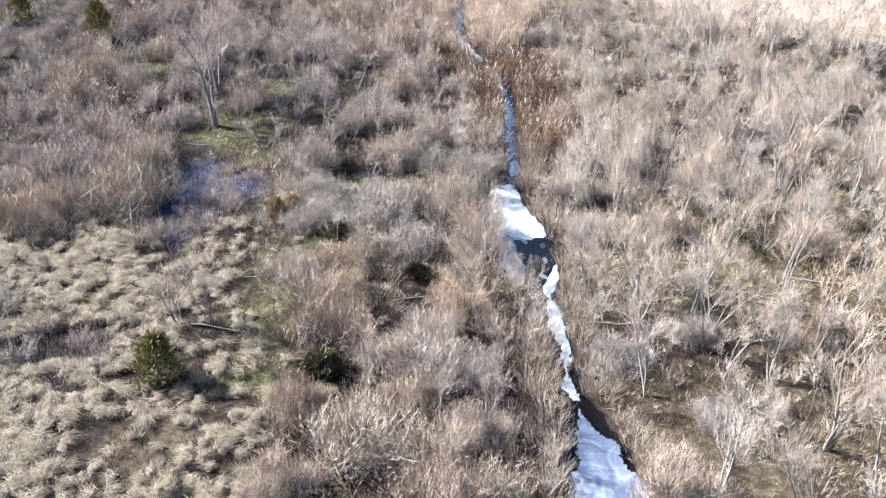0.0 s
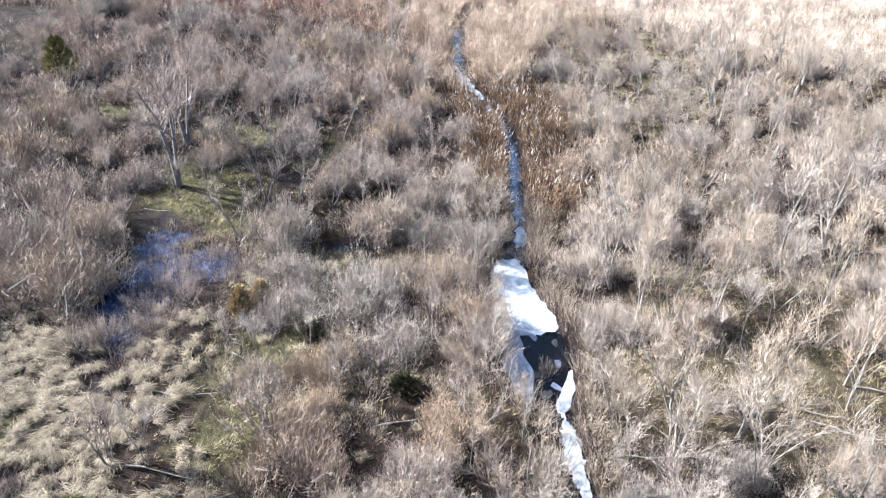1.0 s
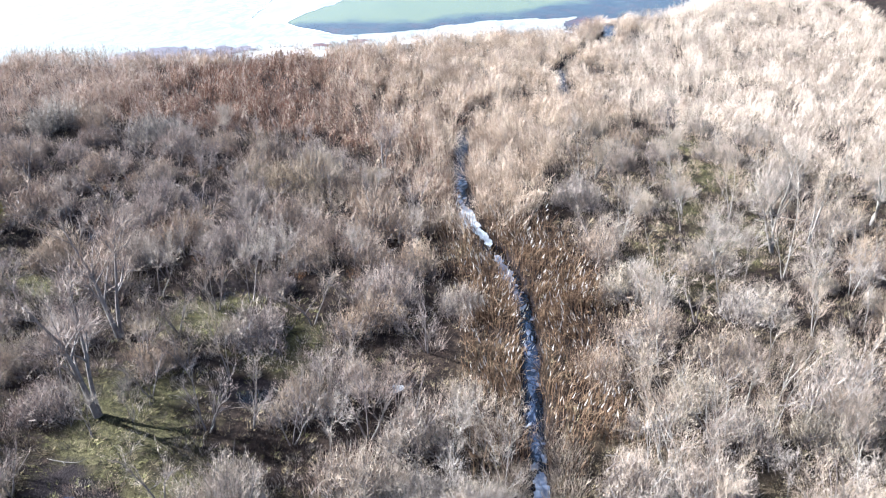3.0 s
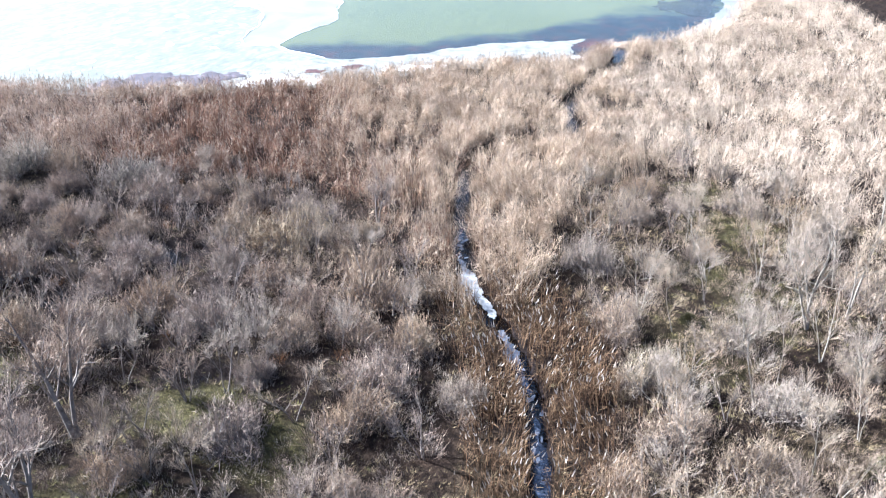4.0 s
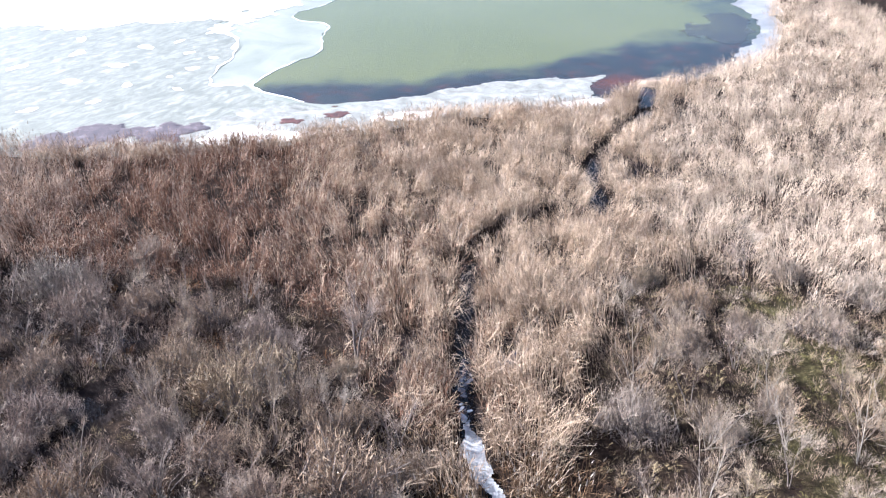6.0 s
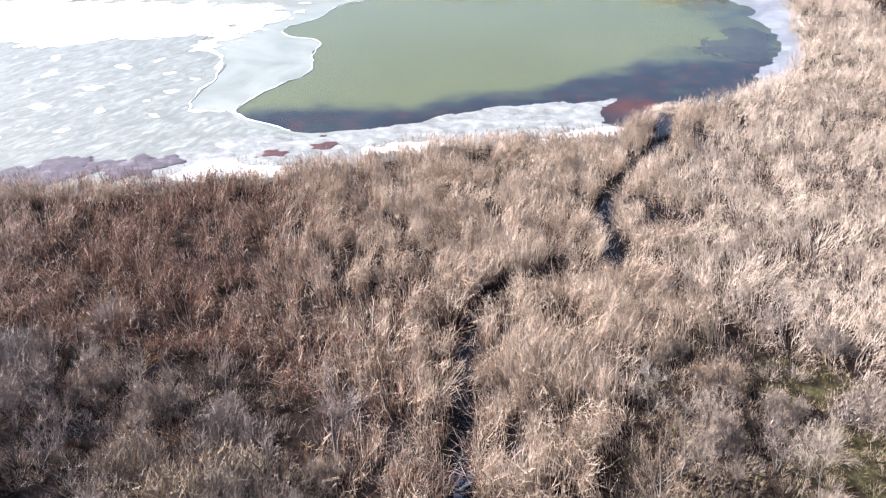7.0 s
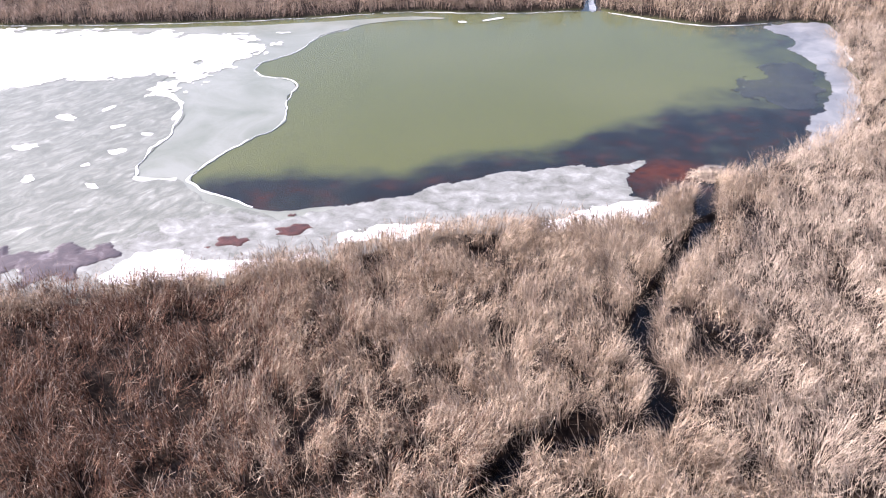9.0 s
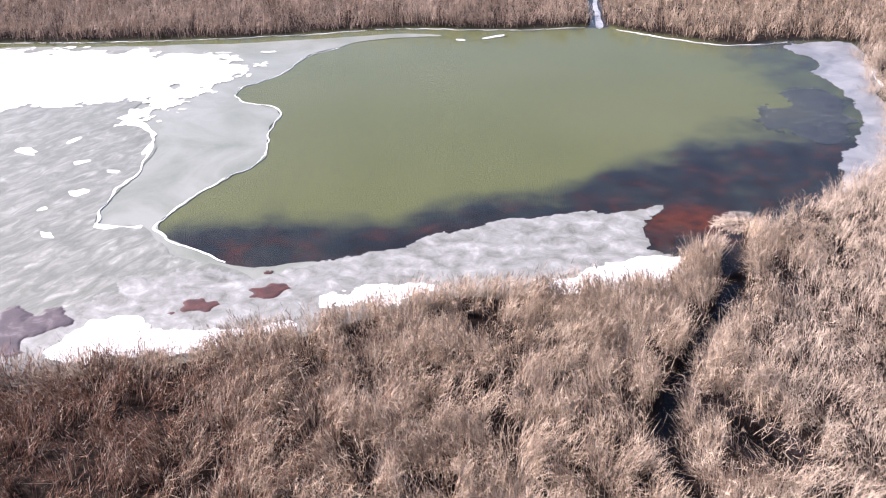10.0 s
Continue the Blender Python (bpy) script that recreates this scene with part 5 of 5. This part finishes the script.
dry_bank += free_spots(24, (9.5, 42, 66, 106), 2.6, TREE_SPOTS, 82, lambda x, y: 1.0 - float(pick(reed_zone, x, y)) if pick(stream_gap, x, y) > 5 else 0.0)
wet_bank = free_spots(30, (-27, 1, 58, 98), 2.2, TREE_SPOTS, 83, lambda x, y: 1.0 if pick(stream_gap, x, y) > 2.5 and pick(hollow, x, y) < 0.3 else 0.0)
wet_bank += free_spots(26, (-38, -2, 86, 113), 2.4, TREE_SPOTS, 85, lambda x, y: 1.0 - float(pick(reed_zone, x, y)) if pick(hollow, x, y) < 0.3 else 0.0)
FORK_SPOTS = [(x, y, int(rng.choice([0, 0, 1, 2, 2, 4])), float(rng.uniform(0.75, 1.15))) for x, y in dry_bank]
FORK_SPOTS += [(x, y, int(rng.choice([3, 3, 4, 4, 3])), float(rng.uniform(0.75, 1.2))) for x, y in wet_bank]
FORK_SPOTS += [(x, y, 1, float(rng.uniform(0.55, 0.85))) for x, y in free_spots(12, (0.5, 3.2, 36, 66), 1.4, TREE_SPOTS, 84, lambda x, y: 1.0 if pick(stream_gap, x, y) > 0.5 else 0.0)]
planted(FORKED, FORK_SPOTS, rng)
DOMES = [
    dome_shrub("domed_shrub", 651, 3.5, 6.0, 4500, M_BARK_DARK, M_TWIG, "broad rounded grey leafless shrub with a haze of twigs"),
    dome_shrub("domed_shrub", 652, 3.3, 5.4, 4500, M_BARK_PALE, M_TWIG, "tall lumpy grey leafless shrub with pale stems", 6),
    dome_shrub("domed_shrub", 653, 3.4, 6.2, 4500, M_BARK_DARK, M_TWIG_TAN, "broad rounded tan leafless shrub with fine upright twigs"),
    dome_shrub("domed_shrub", 654, 2.5, 6.2, 4500, M_BARK_PALE, M_TWIG_WARM, "low broad cream-coloured leafless shrub", 9),
    dome_shrub("domed_shrub", 655, 3.8, 6.0, 4500, M_BARK_DARK, M_TWIG_OLIVE, "broad olive-grey leafless shrub with tangled twigs"),
    dome_shrub("domed_shrub", 656, 3.3, 6.0, 4500, M_BARK_DARK, M_TWIG_RED, "broad purple-grey leafless shrub over dark ground"),
    dome_shrub("domed_shrub", 658, 3.3, 6.0, 8000, M_BARK_DARK, M_TWIG, "broad grey leafless shrub beside the stream", 9, 0.009),
    dome_shrub("domed_shrub", 659, 3.2, 6.2, 8000, M_BARK_DARK, M_TWIG_TAN, "broad tan leafless shrub with a haze of thin twigs", 8, 0.009),
    dome_shrub("domed_shrub", 660, 2.7, 6.2, 8000, M_BARK_PALE, M_TWIG_WARM, "low cream-coloured leafless shrub with a haze of thin twigs", 9, 0.009),
    dome_shrub("domed_shrub", 657, 3.4, 6.0, 4500, M_BARK_DARK, M_TWIG_COOL, "rounded bluish grey leafless shrub before the reeds"),
]
near_domes = free_spots(16, (-11, 2, 18, 62), 3.4, DOME_SPOTS, 61, wood) + free_spots(7, (-40, -26, 46, 64), 4.0, DOME_SPOTS, 65, wood)
far_domes = free_spots(40, (-52, 1, 60, 119), 3.8, DOME_SPOTS, 62, wood)
right_domes = free_spots(30, (8, 42, 54, 119), 3.9, DOME_SPOTS, 63, wood)
edge_domes = free_spots(12, (8, 30, 18, 54), 5.5, DOME_SPOTS, 64, wood)
DOME_FILL = [(x, y, int(rng.choice([0, 2, 3, 3])), float(rng.uniform(0.55, 0.95))) for x, y in near_domes]
DOME_FILL += [(x, y, int(rng.choice([5, 5, 5, 0, 2] if x < -12 else [5, 2, 0, 1])), float(rng.uniform(0.6, 1.15))) for x, y in far_domes]
DOME_FILL += [(x, y, int(rng.choice([0, 1, 2, 3, 4, 4])), float(rng.uniform(0.55, 1.05))) for x, y in right_domes + edge_domes]
FINE = {0: 6, 1: 6, 2: 7, 3: 8, 4: 7, 6: 9}
planted(DOMES, [(x, y, FINE.get(k, k) if y < 60 or k == 6 else k, size) for x, y, k, size in DOME_SPOTS + DOME_FILL], rng)
# smaller shrubs that stand out
POOL_SHRUBS = [(-20.2, 50, 3, 0.6), (-22.0, 45.0, 0, 0.8), (-20.6, 46.3, 0, 0.7), (-19.3, 52.6, 3, 0.55), (-18.3, 54.5, 3, 0.6), (-17.2, 53, 3, 0.65), (-16.2, 56.4, 3, 0.6), (-17, 50.5, 3, 0.7), (-20.5, 45.5, 3, 0.9), (-18.5, 47.5, 3, 0.8),
               (-27, 33, 3, 0.9), (-25, 31.5, 3, 0.8), (-28, 36.5, 3, 0.9), (-22, 33.2, 3, 0.6), (-24.5, 34, 3, 0.7), (-20.5, 31.6, 3, 0.5)]
EDGE_SHRUBS = [(5.3, 44.8, 1, 0.55), (1.0, 55.5, 2, 1.2), (1.3, 58.5, 1, 1.2), (0.9, 48.5, 3, 1.2), (1.2, 44.5, 0, 1.25), (22.5, 119.5, 3, 0.9), (19, 99, 1, 0.8), (26, 98.5, 4, 0.9), (28, 107, 4, 0.9), (-14.7, 87.6, 2, 1.3)]
SHRUB_SPOTS = POOL_SHRUBS + EDGE_SHRUBS
SHRUB_SPOTS += free_spots(26, (-50, 2, 22, 116), 2.6, SHRUB_SPOTS, 23, wood)
SHRUB_SPOTS += free_spots(22, (8, 44, 20, 118), 2.8, SHRUB_SPOTS, 24, wood)


def shrub_kind(x, y):
    """Dark purple-brown shrubs prevail far on the left, grey and straw-coloured ones elsewhere."""
    if x < -14 and y > 84:
        return int(rng.choice([3, 3, 3, 0]))
    if x < -1 and y > 57:
        return int(rng.choice([3, 3, 0, 1, 2]))
    if x < 0:
        return int(rng.choice([0, 0, 1, 1, 2, 3, 4]))
    return int(rng.choice([0, 2, 1, 1, 4, 4]))

SHRUB_SPOTS = [s if len(s) > 2 else (s[0], s[1], shrub_kind(s[0], s[1])) for s in SHRUB_SPOTS]
planted(SHRUBS, SHRUB_SPOTS, rng, 0.8, 1.4)


# the same brush, too thick to count, fills in between
def brush(name, spots, seed, mat, label, tall):
    r = np.random.default_rng(seed)
    xy = np.array([s[:2] for s in spots])
    n = 48
    c = np.repeat(xy, n, 0)
    size = np.repeat(r.uniform(0.6, 1.2, len(xy)), n)
    a, f = r.uniform(0, 2 * np.pi, len(c)), np.sqrt(r.random(len(c)))
    foot = np.stack([c[:, 0] + np.cos(a) * f * 0.6 * size, c[:, 1] + np.sin(a) * f * 0.6 * size, pick(land, c[:, 0], c[:, 1]) - 0.05], -1)
    d = np.stack([np.cos(a) * f * 0.9, np.sin(a) * f * 0.9, np.ones(len(c))], -1)
    g1, p1, p2, d1 = twig_fan(r, foot, d, 1.0, 0.012, 0.25, 0.2)
    ln = (tall * size * 0.9)[:, None]
    p1, p2 = foot + (p1 - foot) * ln, foot + (p2 - foot) * ln
    side = unit(np.cross(d1, r.normal(0, 1, d1.shape)))
    g1 = slivers(np.stack([foot, p2], 1), np.full(len(c), 0.011), side)
    g2 = twig_fan(r, np.concatenate([p1, (p1 + p2) / 2]), np.concatenate([d1, d1]), tall * 0.34, 0.008, 0.45, 0.25, True)[0]
    return tagged(new(name, mesh_of(name, *joined([g1, g2]), mat)), label, "brush", kind="stuff")


brush("brushwood", free_spots(90, (-40, 3, 20, 60), 1.3, [], 31, wood), 701, M_TWIG_WARM, "thicket of thin straw-grey leafless stems", 1.7)
brush("brushwood", free_spots(70, (-55, 2, 58, 114), 1.3, [], 38, wood), 708, M_TWIG_RED, "thicket of thin purple-brown leafless stems", 1.7)


def bank(x, y):
    """Thin stems crowd the stream banks below the reeds."""
    return 1.0 if 0.1 < pick(stream_gap, x, y) < 1.4 else 0.0


brush("brushwood", free_spots(170, (0, 11, 18, 66), 0.5, [], 33, bank), 703, M_TWIG_WARM, "thin straw-grey stems hanging over the stream bank", 1.5)
brush("brushwood", free_spots(260, (-40, 2, 24, 84), 1.0, [], 47, lambda x, y: 1.0 - 0.9 * float(pick(meadow, x, y)) if pick(stream_gap, x, y) > 1.5 else 0.0), 714, M_TWIG_WARM, "low tangle of straw-grey dead weeds between the shrubs", 0.7)
# Added dark stems that deepen the shade under shrubs and in hollows.
brush("undergrowth", free_spots(60, (-55, 2, 24, 110), 1.6, [], 34, wood), 704, M_UNDER_SHADE, "dark brown dead stems filling in for shade beneath the shrubs", 0.9)
brush("undergrowth", free_spots(170, (8, 46, 20, 116), 1.6, [], 35, wood), 705, M_UNDER_SHADE, "dark brown dead stems filling in for shade beneath the shrubs", 0.9)
brush("undergrowth", free_spots(420, (-42, -2, 60, 118), 1.0, [], 36, wood), 706, M_UNDER_SHADE, "dark brown dead stems filling in for shade beneath purple-brown shrubs", 1.1)
brush("undergrowth", free_spots(150, (-40, -2, 74, 120), 0.9, [], 45, lambda x, y: 1.0 if pick(hollow, x, y) > 0.1 else 0.0), 712, M_UNDER_SHADE, "dark purple-brown dead stems filling in for shade in wet hollows", 0.9)


def pool_edge(x, y):
    """Low stems stand in and round the frozen pool."""
    return 1.0 if pick(hollow, x, y) > 0.15 and x > -20.6 - 0.12 * (y - 51) else 0.0


brush("brushwood", free_spots(110, (-26, -14, 42, 61), 0.6, [], 39, pool_edge), 709, M_TWIG_RED, "low purple-brown stems standing in the frozen pool", 0.8)
brush("brushwood", free_spots(52, (-29, -17, 28, 37), 0.75, [], 43, lambda x, y: 1.0 if (x + 22.8) ** 2 / 24 + (y - 32.6) ** 2 / 11 < 1 else 0.0), 710, M_TWIG_RED, "low purple-brown stems over wet meadow ground", 0.75)
brush("brushwood", free_spots(330, (9, 36, 66, 119), 1.1, [], 44, lambda x, y: 1.0 - float(pick(reed_zone, x, y)) if pick(stream_gap, x, y) > 4 else 0.0), 711, M_TWIG_TAN, "thicket of thin tan stems and dead weeds", 0.9)
brush("brushwood", free_spots(150, (-36, -6, 100, 120), 1.2, [], 46, lambda x, y: 1.0 - 0.7 * float(pick(reed_zone, x, y))), 713, M_TWIG_RED, "thicket of thin purple-brown stems before the reeds", 1.3)
brush("dead_bracken", free_spots(34, (-34, -6, 84, 118), 2.2, [], 37, wood), 707, M_BRACKEN, "rusty clumps of dead bracken", 0.9)
brush("brushwood", free_spots(150, (8, 50, 18, 120), 1.3, [], 32, wood), 702, M_TWIG, "thicket of thin grey leafless stems", 1.7)


# ---- evergreens ----
def juniper(seed, tall, wide, mat, label, category="juniper"):
    """A dense conical evergreen: a short trunk and many upswept sprays of scale leaves."""
    r = np.random.default_rng(seed)
    thing = tagged(new({"juniper": "juniper", "bramble": "bramble"}.get(category, "golden_shrub")), label, category)
    part("trunk", tubes(np.array([[[0, 0, -0.1], [0.02, 0, tall * 0.4], [0, 0.03, tall * 0.85]]]), np.array([[0.09, 0.06, 0.015]]), 6), M_BARK_DARK, thing, smooth=True)
    n = 1500
    u = r.random(n) ** 0.8
    a = r.uniform(0, 2 * np.pi, n)
    lump = 1 + 0.28 * np.sin(3 * a + 7 * u) + 0.18 * np.sin(5 * a - 11 * u + 1)
    rad = wide * 0.5 * (1 - u) ** 0.6 * np.minimum(1, 0.55 + u * 3) * lump * np.sqrt(r.uniform(0.25, 1, n))
    st = np.stack([np.cos(a) * rad, np.sin(a) * rad, 0.08 + u * tall * 0.93], -1)
    d = np.stack([np.cos(a) * 0.7, np.sin(a) * 0.7, np.full(n, 0.8)], -1)
    g, p1, p2, d1 = twig_fan(r, st, d, 0.36, 0.045, 0.35, 0.2)
    part("crown", g, mat, thing)
    return thing


put(juniper(801, 2.6, 2.5, M_JUNIPER, "dense olive-green juniper bush on straw grass"), -16.4, 29.9, 0, 1.12)
put(juniper(802, 3.2, 2.8, M_JUNIPER, "dark green juniper among grey shrubs"), -40.7, 92.0, 50, 1.35)
put(juniper(803, 2.8, 2.8, M_JUNIPER, "dark green juniper among grey shrubs"), -52.0, 97.5, 90, 1.3)
put(juniper(804, 2.0, 1.6, M_GOLD, "withered golden-brown shrub beside the wet path", "shrub"), -13.2, 48.8, 10)
# Low dark clumps added in place of shaded spots under the shrubs.
for i, (x, y, s) in enumerate([(-7.6, 31.1, 1.1), (-2.9, 42.0, 0.8), (-8.8, 47.2, 0.9), (24.9, 73.2, 1.1), (16.8, 89.6, 0.6)]):
    put(juniper(811 + i, 1.1, 2.4, M_BRAMBLE_SHADE, "low dark green bramble clump filling in for a shaded spot", "bramble"), x, y, 50 * i, s)
put(juniper(805, 1.5, 1.3, M_GOLD, "withered golden-brown shrub beside the wet path", "shrub"), -12.3, 50.4, 70)


# ---- fallen wood ----
def fallen(seed, long, thick, label):
    r = np.random.default_rng(seed)
    thing = tagged(new("fallen_branch"), label, "fallen branch", "fallen branches on the marsh floor")
    main = limb(r, np.array([-long / 2, 0, thick * 0.8]), np.array([1.0, 0, 0.02]), long, 6, 0.12, 0.0)
    main[:, 2] = np.abs(main[:, 2] - thick) * 0.5 + thick * 0.8
    part("stem", tubes(main[None], thick * np.array([[1, 0.95, 0.8, 0.65, 0.45, 0.2]]), 6), M_BARK_PALE, thing, smooth=True)
    side = np.array([limb(r, main[int(r.integers(2, 6))], unit(np.array([0.8, r.choice([-1, 1]) * 0.8, 0.5])), long * 0.3, 4, 0.2, 0.05) for _ in range(4)])
    for q in side:
        part("side_branch", tubes(q[None], thick * 0.35 * np.array([[1, 0.7, 0.5, 0.2]]), 4), M_BARK_PALE, thing)
    return thing


LOGS = [fallen(851, 4.5, 0.05, "bleached fallen branch lying on mossy ground"), fallen(852, 6.0, 0.06, "long bleached fallen trunk with broken side branches"), fallen(853, 3.0, 0.04, "thin bleached fallen branch on dead grass")]
LOG_SPOTS = [(-14.0, 34.8, 0, 0.9, 350), (27.5, 95.0, 1, 1.0, 172), (17, 42, 1, 1, 12), (22, 40, 1, 1.1, 355), (19, 36, 0, 1, 20), (25, 44, 1, 1, 8)]
LOG_SPOTS += [(x, y) for x, y in free_spots(26, (8, 42, 20, 104), 2.2, [], 41, lambda x, y: 0.3 + 0.6 * float(pick(moss, x, y)) if pick(stream_gap, x, y) > 1.5 else 0)]
LOG_SPOTS += [(x, y) for x, y in free_spots(16, (-30, 2, 22, 96), 3, [], 42, lambda x, y: 0.4 if pick(stream_gap, x, y) > 1.5 else 0)]
planted(LOGS, LOG_SPOTS, rng, 0.6, 1.1)


# ---- tussocks and grass ----
def tussocks(name, x, y, r, blades, tall, wide, mat, label, comb=0.9):
    """Mounds of arching dead blades, combed over in drifts."""
    n = len(x)
    cx, cy = np.repeat(x, blades), np.repeat(y, blades)
    size = np.repeat(r.uniform(0.6, 1.3, n), blades)
    m = len(cx)
    drift = 2.5 * np.pi * value_noise(cx, cy, 5, 97)
    a = r.uniform(0, 2 * np.pi, m)
    d = np.stack([np.cos(a) + comb * np.cos(drift), np.sin(a) + comb * np.sin(drift), np.zeros(m)], -1) * 0.6
    foot = np.stack([cx, cy, pick(land, cx, cy) - 0.03], -1) + np.stack([np.cos(a), np.sin(a), 0 * a], -1) * (0.12 * size)[:, None]
    h = (tall * size * r.uniform(0.6, 1.1, m))[:, None]
    p1 = foot + d * h * 0.5 + np.array([0, 0, 0.75]) * h
    p2 = foot + d * h * 1.5 + np.array([0, 0, 0.45]) * h
    side = unit(np.stack([-d[:, 1], d[:, 0], 0.15 * r.normal(0, 1, m)], -1))
    w = wide * size
    v, f = slivers(np.stack([foot, 0.4 * p1 + 0.6 * p2], 1), w, side)
    return tagged(new(name, mesh_of(name, v, f, mat)), label, "grass", kind="stuff")


def mounds(name, x, y, r, mat, label):
    """Low rounded tussock mounds, combed to one side."""
    n, sides = len(x), 7
    size = r.uniform(0.22, 0.5, n)
    drift = 2.5 * np.pi * value_noise(x, y, 5, 97)
    lean = np.stack([np.cos(drift), np.sin(drift)], -1) * (size * 0.45)[:, None]
    ang = np.arange(sides) * 2 * np.pi / sides
    rings = []
    for rad, up, k in ((1.15, -0.15, 0.0), (0.85, 0.10, 0.4), (0.45, 0.22, 1.0), (0.05, 0.25, 1.3)):
        wob = rad * (1 + 0.28 * r.normal(0, 1, (n, sides)))
        px = x[:, None] + lean[:, :1] * k + size[:, None] * wob * np.cos(ang)
        py = y[:, None] + lean[:, 1:] * k + size[:, None] * wob * np.sin(ang)
        pz = pick(land, x, y)[:, None] + size[:, None] * up * (1 + 0.15 * r.normal(0, 1, (n, sides)))
        rings.append(np.stack([px, py, pz], -1))
    v = np.stack(rings, 1).reshape(-1, 3)
    a, s = np.meshgrid(np.arange(3), np.arange(sides), indexing="ij")
    q = np.stack([a * sides + s, a * sides + (s + 1) % sides, (a + 1) * sides + (s + 1) % sides, (a + 1) * sides + s], -1).reshape(-1, 4)
    f = ((np.arange(n) * 4 * sides)[:, None, None] + q[None]).reshape(-1, 4)
    return tagged(new(name, mesh_of(name, v, f, mat, True)), label, "grass", kind="stuff")


r, x, y = scatter(-48, -2, 14, 56, 2.4, 111)
x, y = keep(r, x, y, np.clip(pick(meadow, x, y) + 0.06, 0, 1) * (pick(stream_gap, x, y) > 1.2) * (1 - 0.95 * pick(hollow, x, y)) * np.clip(0.75 + 0.6 * value_noise(x, y, 3, 99), 0.1, 1) * ease(0, 8, y - 12 + 4 * value_noise(x, y, 4, 96)) * ease(0, 8, x + 48 + 4 * value_noise(x, y, 4, 95)))
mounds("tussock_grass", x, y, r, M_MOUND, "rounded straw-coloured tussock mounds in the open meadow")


def thatch(name, x, y, r, blades, mat, label):
    """Long dead blades that spring from the mounds and fall over them, combed to one side."""
    cx, cy = np.repeat(x, blades), np.repeat(y, blades)
    m = len(cx)
    size = np.repeat(r.uniform(0.4, 0.75, len(x)), blades) * r.uniform(0.7, 1.25, m)
    drift = 2.5 * np.pi * value_noise(cx, cy, 5, 97) + r.normal(0, 0.85, m)
    d = np.stack([np.cos(drift), np.sin(drift), 0 * drift], -1)
    foot = np.stack([cx, cy, pick(land, cx, cy) + 0.1], -1) + np.stack([r.normal(0, 0.16, m), r.normal(0, 0.16, m), r.uniform(0, 0.12, m)], -1)
    foot = foot + np.stack([0 * size, 0 * size, size * r.uniform(0.15, 0.5, m)], -1)
    p2 = foot + d * (size * 1.15)[:, None] - np.stack([0 * size, 0 * size, size * r.uniform(0.0, 0.2, m)], -1)
    side = unit(np.stack([-d[:, 1], d[:, 0], 0.4 * r.normal(0, 1, m)], -1))
    v, f = slivers(np.stack([foot, p2], 1), r.uniform(0.007, 0.014, m), side)
    return tagged(new(name, mesh_of(name, v, f, mat)), label, "grass", kind="stuff")


thatch("tussock_grass", x, y, r, 74, M_TUSSOCK, "straw-coloured dead tussock grass combed by wind")
r, x, y = scatter(-54, 46, 16, 124, 4.2, 112)
x, y = keep(r, x, y, np.clip(1 - 0.35 * pick(moss, x, y) - pick(meadow, x, y) * 0.6, 0.1, 1) * (pick(stream_gap, x, y) > 0.35) * (1 - 0.95 * pick(reed_zone, x, y)) * (1 - ease(0.05, 0.4, pick(hollow, x, y))) * (1 - 0.25 * ease(0, -5, x) * ease(55, 64, y)) * np.clip(0.65 + 0.7 * value_noise(x, y, 4, 98), 0.1, 1))
tussocks("dry_grass", x, y, r, 10, 0.5, 0.017, M_GRASS, "thin dead grass and weeds between the shrubs", 0.5)
r, x, y = scatter(8, 36, 17, 68, 5, 114)
x, y = keep(r, x, y, (pick(stream_gap, x, y) > 0.4) * np.clip(0.7 + 0.9 * value_noise(x, y, 2.5, 71), 0.1, 1))
tussocks("dry_grass", x, y, r, 10, 0.36, 0.012, M_TUSSOCK, "short tan winter grass under the bare trees", 0.7)
r, x, y = scatter(-40, 45, 30, 120, 5, 113)
x, y = keep(r, x, y, pick(moss, x, y) ** 1.3 * (pick(stream_gap, x, y) > 0.6))
tussocks("green_grass", x, y, r, 11, 0.3, 0.024, M_GREEN, "short green winter grass and moss in clearings")
